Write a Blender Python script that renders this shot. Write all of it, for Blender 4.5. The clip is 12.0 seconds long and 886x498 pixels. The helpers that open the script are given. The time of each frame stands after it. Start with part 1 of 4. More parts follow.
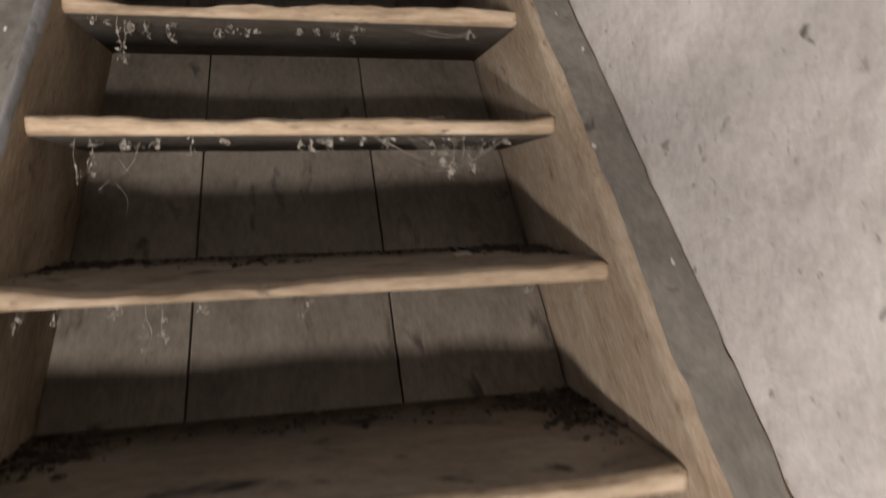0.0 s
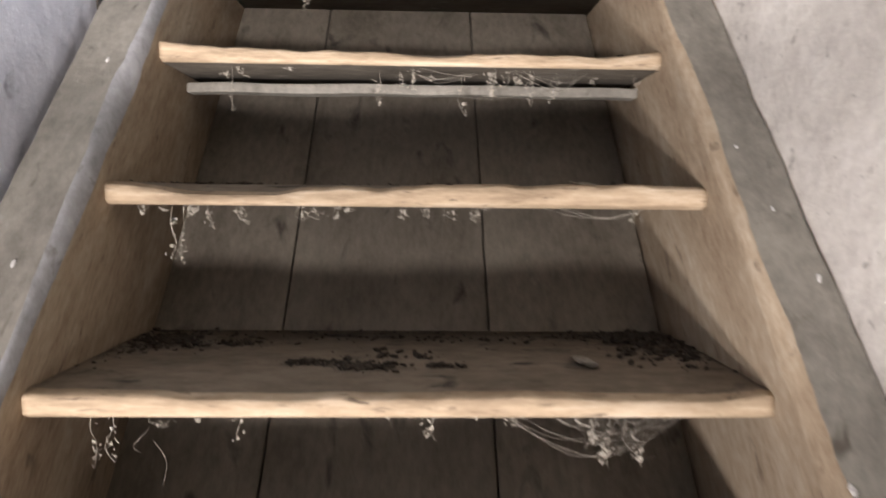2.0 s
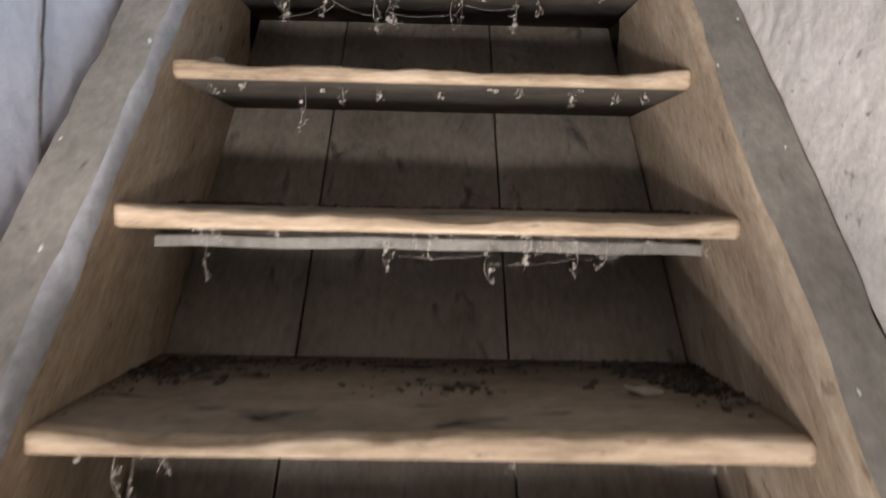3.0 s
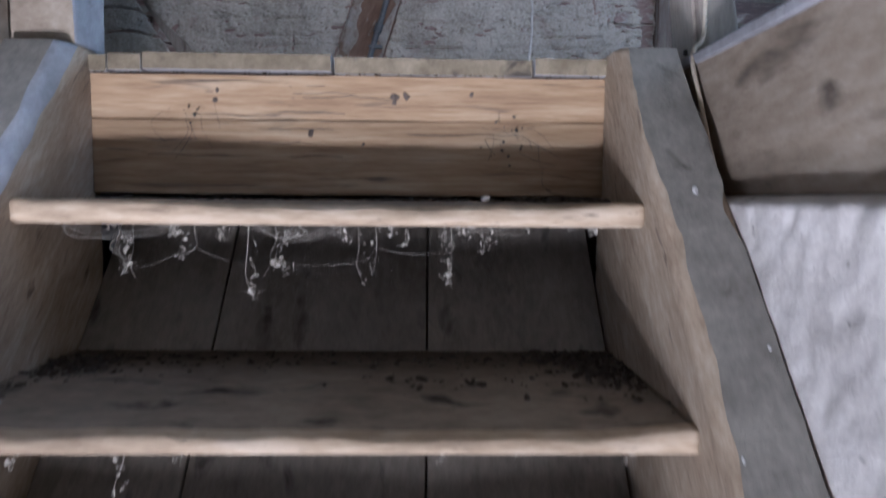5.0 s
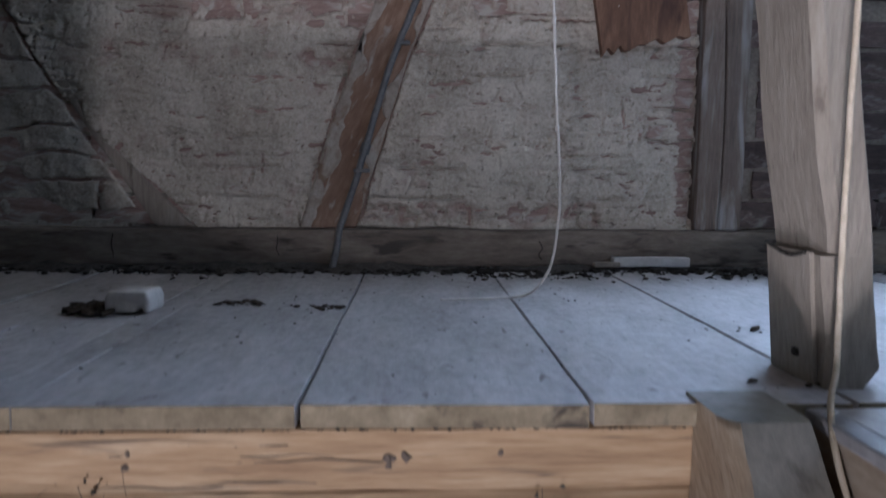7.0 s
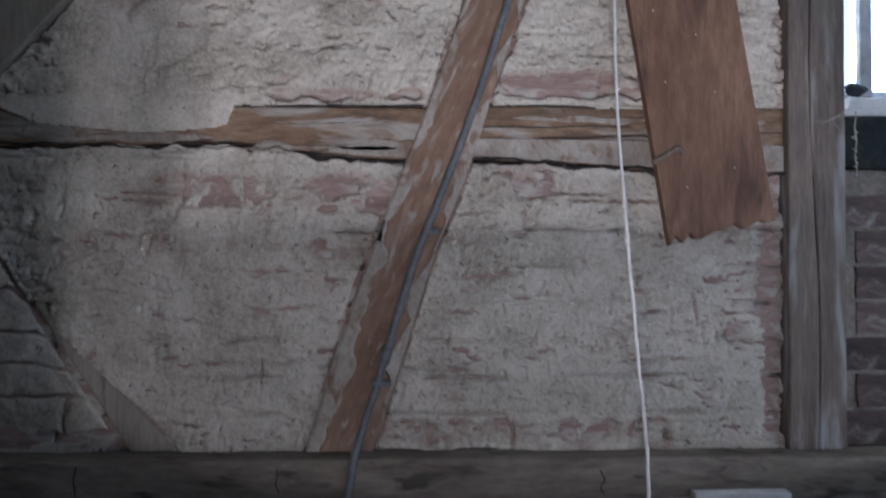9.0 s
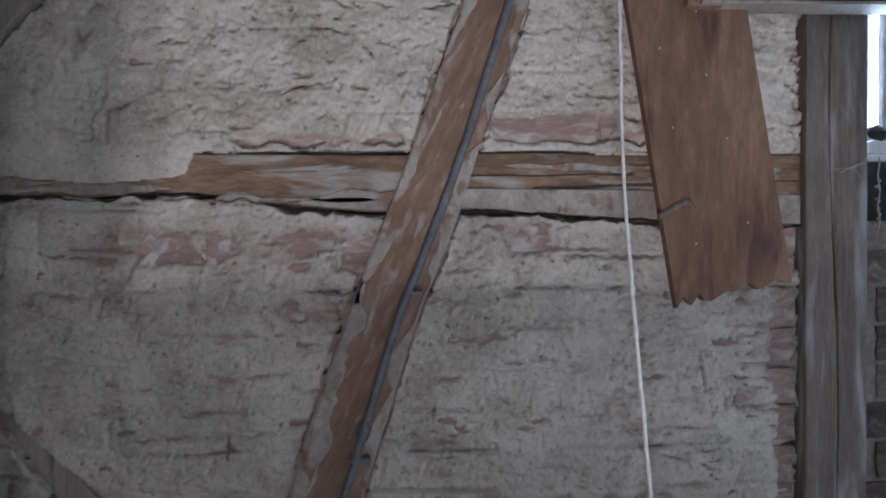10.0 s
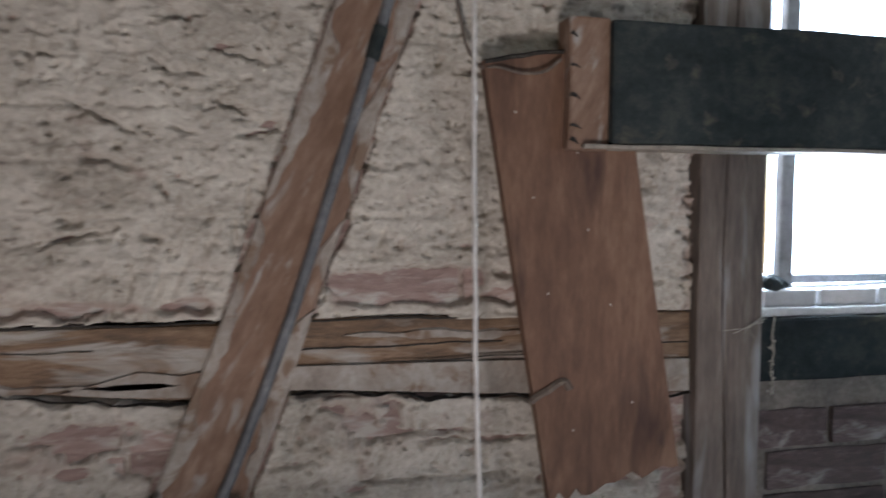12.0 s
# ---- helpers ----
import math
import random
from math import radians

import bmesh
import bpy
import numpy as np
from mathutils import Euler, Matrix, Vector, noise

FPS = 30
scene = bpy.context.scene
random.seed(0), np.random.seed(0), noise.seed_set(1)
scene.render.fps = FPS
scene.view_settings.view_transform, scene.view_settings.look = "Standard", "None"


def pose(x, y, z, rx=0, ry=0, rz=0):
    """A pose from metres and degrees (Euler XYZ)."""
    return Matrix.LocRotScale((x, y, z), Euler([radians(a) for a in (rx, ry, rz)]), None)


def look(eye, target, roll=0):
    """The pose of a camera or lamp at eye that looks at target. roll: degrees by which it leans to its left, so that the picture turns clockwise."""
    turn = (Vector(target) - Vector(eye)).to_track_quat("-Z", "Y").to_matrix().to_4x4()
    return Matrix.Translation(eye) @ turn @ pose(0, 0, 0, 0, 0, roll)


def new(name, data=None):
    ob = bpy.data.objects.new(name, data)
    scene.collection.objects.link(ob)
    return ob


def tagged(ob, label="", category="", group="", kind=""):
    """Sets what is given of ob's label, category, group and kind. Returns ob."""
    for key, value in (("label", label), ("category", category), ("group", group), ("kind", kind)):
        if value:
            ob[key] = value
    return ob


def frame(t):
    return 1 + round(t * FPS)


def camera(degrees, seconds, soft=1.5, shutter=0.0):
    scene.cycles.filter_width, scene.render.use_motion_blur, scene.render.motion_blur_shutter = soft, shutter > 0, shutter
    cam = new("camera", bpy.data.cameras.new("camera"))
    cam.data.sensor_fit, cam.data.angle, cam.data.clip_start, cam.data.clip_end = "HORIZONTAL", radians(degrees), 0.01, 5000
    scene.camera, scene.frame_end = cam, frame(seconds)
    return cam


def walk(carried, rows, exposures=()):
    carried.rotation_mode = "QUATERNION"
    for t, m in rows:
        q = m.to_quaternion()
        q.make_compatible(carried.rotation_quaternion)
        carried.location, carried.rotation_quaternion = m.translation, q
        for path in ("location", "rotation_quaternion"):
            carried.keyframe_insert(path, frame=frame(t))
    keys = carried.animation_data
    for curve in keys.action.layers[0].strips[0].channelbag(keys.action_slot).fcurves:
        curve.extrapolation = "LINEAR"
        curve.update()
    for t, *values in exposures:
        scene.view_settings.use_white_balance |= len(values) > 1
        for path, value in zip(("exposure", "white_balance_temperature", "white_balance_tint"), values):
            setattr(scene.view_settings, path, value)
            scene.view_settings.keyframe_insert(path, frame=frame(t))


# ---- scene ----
cam = camera(67.1, 12.0, soft=1.6, shutter=0.5)
PATH = [
    (0, (-0.027, -2.066, -1.27), (0.394, -0.115, -1.407), -1.4),
    (0.5, (-0.03, -1.976, -1.152), (0.356, -0.018, -1.285), -1.1),
    (0.8, (-0.044, -1.924, -1.143), (0.31, 0.042, -1.237), -0.9),
    (1, (-0.037, -1.881, -1.137), (0.289, 0.09, -1.229), -0.8),
    (1.5, (-0.007, -1.779, -1.014), (0.25, 0.199, -1.164), -0.3),
    (2, (0.018, -1.705, -0.929), (0.078, 0.29, -1.062), 0.6),
    (2.5, (0.013, -1.591, -0.832), (-0.005, 0.403, -0.986), 1.2),
    (2.7, (-0.008, -1.542, -0.759), (0.016, 0.453, -0.901), 1.4),
    (4.3, (0.139, -1.227, -0.484), (0.158, 0.771, -0.561), 0.3),
    (4.5, (0.116, -1.186, -0.42), (0.168, 0.81, -0.548), 0.2),
    (4.7, (0.113, -1.139, -0.329), (0.17, 0.854, -0.489), 0.3),
    (4.9, (0.115, -1.102, -0.251), (0.173, 0.89, -0.419), 0.3),
    (5, (0.122, -1.084, -0.22), (0.17, 0.91, -0.367), 0.5),
    (5.5, (0.11, -1.016, -0.135), (0.191, 0.976, -0.298), 0.2),
    (6, (0.132, -0.877, 0.002), (0.206, 1.113, -0.176), 0.4),
    (6.5, (0.119, -0.795, 0.071), (0.168, 1.195, -0.118), 0.5),
    (7, (0.097, -0.712, 0.243), (0.18, 1.273, 0.019), 0.5),
    (7.2, (0.09, -0.703, 0.281), (0.183, 1.281, 0.053), 0.4),
    (8.8, (0.081, -0.424, 0.457), (0.129, 1.575, 0.466), -0.1),
    (9, (0.06, -0.396, 0.518), (0.103, 1.604, 0.539), -0.1),
    (9.5, (0.041, -0.345, 0.617), (0.098, 1.654, 0.604), -0.2),
    (10, (0.073, -0.261, 0.671), (0.148, 1.738, 0.645), -0.3),
    (10.5, (0.105, -0.205, 0.777), (0.195, 1.793, 0.732), -0.3),
    (11, (0.113, -0.144, 0.81), (0.243, 1.852, 0.794), -0.3),
    (11.5, (0.131, -0.076, 0.932), (0.339, 1.912, 0.891), -0.2),
    (12, (0.2, 0.001, 1.017), (0.575, 1.961, 0.892), 0.1),
]
walk(cam, [(t, look(eye, target, roll)) for t, eye, target, roll in PATH],
     exposures=[(0, 0.35, 6300, 10), (1.0, 0.2, 6250, 10), (1.5, 0.5, 6200, 10), (2.0, 1.1, 6150, 10), (2.7, 0.9, 6100, 10), (4.5, 0.85, 5300, 13),
                (5.5, 0.7, 4850, 14), (6.1, 0.62, 5050, 15), (6.6, 0.3, 5150, 15), (7.2, 0.2, 5450, 15), (8.8, 0.66, 5350, 14), (10.5, 0.44, 5450, 13), (12, 0.34, 6000, 13)])

# ---------------------------------------------------------------- light
world = bpy.data.worlds.new("world")
scene.world = world
world.use_nodes = True
wn = world.node_tree
sky = wn.nodes.new("ShaderNodeTexSky")
sky.sky_type = "NISHITA"
sky.sun_disc = False
sky.sun_elevation = radians(35)
sky.sun_rotation = radians(60)
wn.links.new(sky.outputs[0], wn.nodes["Background"].inputs[0])
wn.nodes["Background"].inputs[1].default_value = 0.12


def lamp(name, kind, energy, colour, m):
    data = bpy.data.lights.new(name, kind)
    data.energy, data.color = energy, colour
    ob = new(name, data)
    ob.matrix_world = m
    return data


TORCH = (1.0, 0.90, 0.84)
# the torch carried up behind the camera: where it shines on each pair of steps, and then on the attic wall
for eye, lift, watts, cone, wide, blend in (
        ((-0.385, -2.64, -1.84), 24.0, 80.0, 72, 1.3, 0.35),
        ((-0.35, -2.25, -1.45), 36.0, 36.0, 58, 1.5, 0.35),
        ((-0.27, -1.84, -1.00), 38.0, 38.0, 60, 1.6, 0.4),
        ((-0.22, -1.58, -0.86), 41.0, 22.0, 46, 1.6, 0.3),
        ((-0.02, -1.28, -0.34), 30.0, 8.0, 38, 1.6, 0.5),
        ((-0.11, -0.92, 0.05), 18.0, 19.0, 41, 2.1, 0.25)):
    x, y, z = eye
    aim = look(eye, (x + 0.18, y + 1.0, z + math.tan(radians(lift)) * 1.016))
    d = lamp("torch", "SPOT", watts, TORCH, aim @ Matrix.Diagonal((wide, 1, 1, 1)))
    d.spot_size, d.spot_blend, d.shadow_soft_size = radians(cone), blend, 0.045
# sky light in the window opening
d = lamp("window_and_fill_light", "AREA", 68.0, (0.66, 0.82, 1.0), look((1.42, 1.24, 1.28), (1.42, 0.2, 1.28)))
d.shape, d.size, d.size_y = "RECTANGLE", 0.86, 0.84
# added fill light, from a guessed, unseen attic window behind, over the stair
d = lamp("window_and_fill_light", "AREA", 4.5, (0.58, 0.76, 1.0), look((2.30, -0.55, 1.25), (0.6, 0.1, 0.0)))
d.shape, d.size, d.size_y = "RECTANGLE", 0.8, 0.8


# ---------------------------------------------------------------- materials
def material(name, colours, scale=8.0, rough=0.8, bump=0.3, fine=60.0, stretch=(1, 1, 1), spots=None, spot_scale=30.0,
             spot_level=0.62, vary=0.0, turn=None, attr=None, attr_colour=None):
    """A node material: two scales of noise between colours, spots, bump and, if asked, a mix by an attribute."""
    m = bpy.data.materials.new(name)
    m.use_nodes = True
    nt = m.node_tree
    b = nt.nodes["Principled BSDF"]
    b.inputs["Roughness"].default_value = rough
    b.inputs["Specular IOR Level"].default_value = 0.3
    co = nt.nodes.new("ShaderNodeTexCoord")
    mp = nt.nodes.new("ShaderNodeMapping")
    mp.inputs["Scale"].default_value = stretch
    if turn:
        mp.vector_type = "TEXTURE"
        mp.inputs["Rotation"].default_value = [radians(a) for a in turn]
        mp.inputs["Scale"].default_value = [1 / v for v in stretch]
    nt.links.new(co.outputs["Object"], mp.inputs[0])

    def tex(sc, detail=6.0, rgh=0.6, dist=0.0):
        n = nt.nodes.new("ShaderNodeTexNoise")
        n.inputs["Scale"].default_value, n.inputs["Detail"].default_value = sc, detail
        n.inputs["Roughness"].default_value, n.inputs["Distortion"].default_value = rgh, dist
        nt.links.new(mp.outputs[0], n.inputs["Vector"])
        return n

    big, small = tex(scale, 5, 0.6, 0.3), tex(fine, 6, 0.7)
    add = nt.nodes.new("ShaderNodeMath")
    add.operation = "MULTIPLY_ADD"
    add.inputs[1].default_value = 0.5
    nt.links.new(small.outputs["Fac"], add.inputs[0])
    half = nt.nodes.new("ShaderNodeMath")
    half.operation = "MULTIPLY"
    half.inputs[1].default_value = 0.5
    nt.links.new(big.outputs["Fac"], half.inputs[0])
    nt.links.new(half.outputs[0], add.inputs[2])
    ramp = nt.nodes.new("ShaderNodeValToRGB")
    els = ramp.color_ramp.elements
    n = len(colours)
    els[0].position, els[1].position = 0.33, 0.67
    els[0].color, els[1].color = (*colours[0], 1), (*colours[-1], 1)
    for i, c in enumerate(colours[1:-1], 1):
        els.new(0.33 + 0.34 * i / (n - 1)).color = (*c, 1)
    nt.links.new(add.outputs[0], ramp.inputs[0])
    out = ramp.outputs[0]

    def mixed(fac, a, colour):
        mx = nt.nodes.new("ShaderNodeMix")
        mx.data_type = "RGBA"
        nt.links.new(fac, mx.inputs[0])
        nt.links.new(a, mx.inputs[6])
        mx.inputs[7].default_value = (*colour, 1)
        return mx.outputs[2]

    if spots:
        sp = tex(spot_scale, 4, 0.55, 0.5)
        sr = nt.nodes.new("ShaderNodeMapRange")
        sr.inputs[1].default_value, sr.inputs[2].default_value = spot_level - 0.03, spot_level + 0.09
        nt.links.new(sp.outputs["Fac"], sr.inputs[0])
        out = mixed(sr.outputs[0], out, spots)
    if attr:
        at = nt.nodes.new("ShaderNodeAttribute")
        at.attribute_name = attr
        out = mixed(at.outputs["Fac"], out, attr_colour)
    if vary:
        oi = nt.nodes.new("ShaderNodeObjectInfo")
        mr = nt.nodes.new("ShaderNodeMapRange")
        mr.inputs[3].default_value, mr.inputs[4].default_value = 1 - vary, 1 + vary
        nt.links.new(oi.outputs["Random"], mr.inputs[0])
        hs = nt.nodes.new("ShaderNodeHueSaturation")
        nt.links.new(mr.outputs[0], hs.inputs["Value"])
        nt.links.new(out, hs.inputs["Color"])
        out = hs.outputs[0]
    nt.links.new(out, b.inputs["Base Color"])
    bp = nt.nodes.new("ShaderNodeBump")
    bp.inputs["Strength"].default_value, bp.inputs["Distance"].default_value = bump, 0.006
    nt.links.new(add.outputs[0], bp.inputs["Height"])
    nt.links.new(bp.outputs[0], b.inputs["Normal"])
    return m


M_NOSE = material("worn_wood", [(0.22, 0.155, 0.10), (0.44, 0.335, 0.225), (0.63, 0.52, 0.39)], 11, 0.75, 0.8, 55, (0.3, 1, 1.8),
                  spots=(0.11, 0.08, 0.058), spot_scale=70, spot_level=0.64)
M_TREAD = material("dusty_tread", [(0.135, 0.108, 0.08), (0.235, 0.192, 0.145), (0.33, 0.278, 0.215)], 10, 0.9, 0.6, 60, (0.5, 1, 1),
                   spots=(0.03, 0.025, 0.02), spot_scale=22, spot_level=0.62)
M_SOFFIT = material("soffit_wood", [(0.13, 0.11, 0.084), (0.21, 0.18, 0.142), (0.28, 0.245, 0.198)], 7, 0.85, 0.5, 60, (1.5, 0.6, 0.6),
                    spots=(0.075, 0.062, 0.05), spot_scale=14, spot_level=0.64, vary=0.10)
# darker soffit colour for tread undersides, standing in for the shade there
M_UNDER = material("shaded_underside", [(0.045, 0.038, 0.030), (0.085, 0.072, 0.056), (0.14, 0.12, 0.095)], 8, 0.9, 0.5, 50, (0.6, 1.4, 1),
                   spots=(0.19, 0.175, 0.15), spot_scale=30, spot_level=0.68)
M_STRING = material("stringer_wood", [(0.20, 0.14, 0.09), (0.335, 0.26, 0.18), (0.47, 0.395, 0.30)], 6, 0.85, 0.6, 70, (1.8, 1.8, 0.5),
                    spots=(0.11, 0.078, 0.055), spot_scale=26, spot_level=0.665, turn=(-40.5, 0, 0))
M_EDGE = material("grey_paint", [(0.14, 0.128, 0.107), (0.22, 0.204, 0.175), (0.305, 0.283, 0.243)], 8, 0.65, 0.45, 45, (1.5, 1.5, 0.9),
                  spots=(0.09, 0.078, 0.062), spot_scale=18, spot_level=0.65, turn=(-40.5, 0, 0))
# frame paint, also the colour of faces made pale as if daylit
M_EDGE_BLUE = material("blue_grey_paint_and_daylight", [(0.17, 0.165, 0.165), (0.28, 0.275, 0.28), (0.40, 0.395, 0.405)], 7, 0.7, 0.5, 45, (1.4, 0.9, 0.9),
                       spots=(0.13, 0.115, 0.10), spot_scale=24, spot_level=0.65)
M_WHITEWALL = material("lime_wall", [(0.42, 0.39, 0.355), (0.57, 0.535, 0.49), (0.69, 0.655, 0.61)], 9, 0.88, 0.6, 60,
                       spots=(0.13, 0.11, 0.09), spot_scale=44, spot_level=0.675)
M_LEFTWALL = material("blue_lime_wall", [(0.36, 0.36, 0.40), (0.46, 0.46, 0.50), (0.55, 0.55, 0.58)], 5, 0.85, 0.5, 40,
                      spots=(0.16, 0.15, 0.15), spot_scale=16, spot_level=0.70)
M_FASCIA = material("pine_fascia", [(0.22, 0.13, 0.070), (0.40, 0.27, 0.155), (0.55, 0.43, 0.29)], 11, 0.8, 0.8, 48, (0.22, 1, 3.2),
                    spots=(0.13, 0.095, 0.068), spot_scale=26, spot_level=0.625)
M_PLASTER = material("old_plaster", [(0.26, 0.225, 0.18), (0.45, 0.405, 0.34), (0.60, 0.555, 0.475)], 9, 0.95, 1.0, 110,
                     spots=(0.13, 0.102, 0.083), spot_scale=75, spot_level=0.655, attr="thin", attr_colour=(0.28, 0.185, 0.155))
M_BRICK = material("sooty_brick", [(0.055, 0.045, 0.042), (0.10, 0.072, 0.065), (0.19, 0.145, 0.13)], 1.6, 0.9, 0.9, 8,
                   spots=(0.27, 0.245, 0.22), spot_scale=2.6, spot_level=0.60, vary=0.4)
M_BRICK_PINK = material("limewashed_brick", [(0.20, 0.135, 0.115), (0.29, 0.205, 0.175), (0.39, 0.32, 0.28)], 2.0, 0.9, 0.9, 9,
                        spots=(0.44, 0.40, 0.35), spot_scale=3.0, spot_level=0.56, vary=0.15)
M_MORTAR = material("mortar", [(0.10, 0.085, 0.07), (0.20, 0.17, 0.14), (0.30, 0.26, 0.22)], 12, 0.95, 0.8, 90)
M_TIMBER = material("old_timber", [(0.085, 0.070, 0.060), (0.160, 0.125, 0.102), (0.24, 0.205, 0.178)], 9, 0.85, 0.9, 60, (2.4, 2.4, 0.3),
                    spots=(0.30, 0.29, 0.28), spot_scale=9, spot_level=0.575)
M_BRACE = material("brace_timber", [(0.13, 0.078, 0.052), (0.20, 0.125, 0.085), (0.30, 0.215, 0.16)], 9, 0.85, 0.7, 50, (1.8, 1.8, 0.45),
                   spots=(0.33, 0.30, 0.265), spot_scale=24, spot_level=0.61, turn=(0, 25.5, 0))
M_SMEAR = material("plaster_smear", [(0.19, 0.155, 0.125), (0.29, 0.25, 0.21), (0.40, 0.365, 0.32)], 14, 0.95, 0.9, 70, (1, 1, 0.8),
                   spots=(0.19, 0.13, 0.09), spot_scale=24, spot_level=0.55)
M_RAIL = material("old_rail", [(0.05, 0.040, 0.032), (0.165, 0.105, 0.064), (0.29, 0.20, 0.13)], 10, 0.85, 1.0, 60, (0.45, 2, 2.2),
                  spots=(0.33, 0.30, 0.26), spot_scale=13, spot_level=0.555)
M_SILL = material("dirty_sill", [(0.10, 0.08, 0.062), (0.17, 0.14, 0.112), (0.26, 0.22, 0.18)], 9, 0.9, 0.8, 40, (0.5, 2, 2),
                  spots=(0.06, 0.05, 0.042), spot_scale=16, spot_level=0.60)
M_KNOT = material("knot_wood", [(0.065, 0.05, 0.04), (0.12, 0.092, 0.072), (0.19, 0.15, 0.115)], 40, 0.8, 0.4, 120)
M_POST = material("grey_post", [(0.19, 0.162, 0.132), (0.27, 0.235, 0.193), (0.35, 0.315, 0.267)], 7, 0.85, 0.6, 70, (1.8, 1.8, 0.3),
                  spots=(0.15, 0.122, 0.098), spot_scale=24, spot_level=0.64)
M_RED = material("red_brown_board", [(0.074, 0.040, 0.027), (0.145, 0.079, 0.049), (0.22, 0.133, 0.084)], 5, 0.72, 0.4, 40, (1.9, 1, 0.45),
                 spots=(0.065, 0.035, 0.025), spot_scale=8, spot_level=0.60)
M_DARKBEAM = material("dark_beam", [(0.008, 0.011, 0.012), (0.020, 0.026, 0.026), (0.050, 0.054, 0.046)], 13, 0.9, 0.6, 50, (0.8, 1, 1),
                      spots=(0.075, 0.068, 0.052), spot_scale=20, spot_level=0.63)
M_FLOOR = material("attic_board", [(0.28, 0.262, 0.25), (0.42, 0.402, 0.395), (0.56, 0.54, 0.535)], 7, 0.7, 0.6, 60, (1.2, 0.5, 1),
                   spots=(0.17, 0.15, 0.135), spot_scale=42, spot_level=0.66, vary=0.08)
M_BOARD_END = material("board_end", [(0.11, 0.088, 0.056), (0.205, 0.165, 0.108), (0.31, 0.258, 0.178)], 14, 0.85, 0.5, 50,
                       spots=(0.07, 0.058, 0.045), spot_scale=24, spot_level=0.62)
M_TRIM = material("trimmer_wood", [(0.17, 0.13, 0.09), (0.28, 0.225, 0.165), (0.40, 0.34, 0.265)], 7, 0.8, 0.5, 40, (1, 0.5, 1.3),
                  spots=(0.10, 0.08, 0.06), spot_scale=9, spot_level=0.63)
# black dirt; its colour also stands for shade in cracks and gaps
M_DIRT_AND_GAP = material("black_dirt_and_gap_shade", [(0.012, 0.011, 0.010), (0.035, 0.030, 0.025), (0.08, 0.068, 0.055)], 40, 0.95, 1.0, 160)
M_DUST = material("grey_dust", [(0.04, 0.036, 0.032), (0.085, 0.077, 0.068), (0.16, 0.145, 0.125)], 25, 0.95, 1.0, 150)
M_CRUMB = material("crumbs", [(0.022, 0.018, 0.014), (0.065, 0.052, 0.040), (0.15, 0.12, 0.09)], 60, 0.95, 0.8, 200)
M_WEB = material("dusty_web", [(0.26, 0.23, 0.185), (0.38, 0.345, 0.29), (0.52, 0.475, 0.41)], 40, 0.95, 0.3, 150)
M_FILM = material("web_film", [(0.22, 0.20, 0.17), (0.32, 0.295, 0.255), (0.42, 0.39, 0.345)], 30, 0.95, 0.2, 150)
fn = M_FILM.node_tree
ftex, framp = fn.nodes.new("ShaderNodeTexNoise"), fn.nodes.new("ShaderNodeMapRange")
ftex.inputs["Scale"].default_value, ftex.inputs["Detail"].default_value = 45.0, 6.0
framp.inputs[1].default_value, framp.inputs[2].default_value, framp.inputs[4].default_value = 0.46, 0.80, 0.34
fn.links.new(ftex.outputs["Fac"], framp.inputs[0])
fn.links.new(framp.outputs[0], fn.nodes["Principled BSDF"].inputs["Alpha"])
M_CORD = material("white_cord", [(0.42, 0.40, 0.36), (0.54, 0.51, 0.47), (0.66, 0.63, 0.59)], 30, 0.6, 0.2, 120)
M_ROPE = material("tan_cord", [(0.36, 0.30, 0.22), (0.48, 0.41, 0.31), (0.58, 0.51, 0.41)], 30, 0.8, 0.3, 120)
M_PIPE = material("grey_conduit", [(0.075, 0.078, 0.080), (0.115, 0.118, 0.12), (0.18, 0.18, 0.18)], 20, 0.5, 0.2, 90)
M_BLOCK = material("pale_block", [(0.46, 0.44, 0.42), (0.56, 0.54, 0.52), (0.64, 0.62, 0.60)], 20, 0.8, 0.3, 90)
M_GLASS = bpy.data.materials.new("window_glass")
M_GLASS.use_nodes = True
gb = M_GLASS.node_tree.nodes["Principled BSDF"]
gb.inputs["Transmission Weight"].default_value, gb.inputs["Roughness"].default_value = 1.0, 0.05
gb.inputs["IOR"].default_value = 1.1


# ---------------------------------------------------------------- mesh helpers
def part(name, bm, mat, parent=None, label="", smooth=False):
    me = bpy.data.meshes.new(name)
    bm.to_mesh(me)
    bm.free()
    for m in (mat if isinstance(mat, (list, tuple)) else [mat]):
        me.materials.append(m)
    if smooth:
        for p in me.polygons:
            p.use_smooth = True
    ob = new(name, me)
    if parent is not None:
        ob.parent = parent
    if label:
        tagged(ob, label)
    return ob


def thing(name, label, category, group="", kind="", at=(0, 0, 0)):
    ob = new(name)
    ob.location = at
    return tagged(ob, label, category, group, kind)


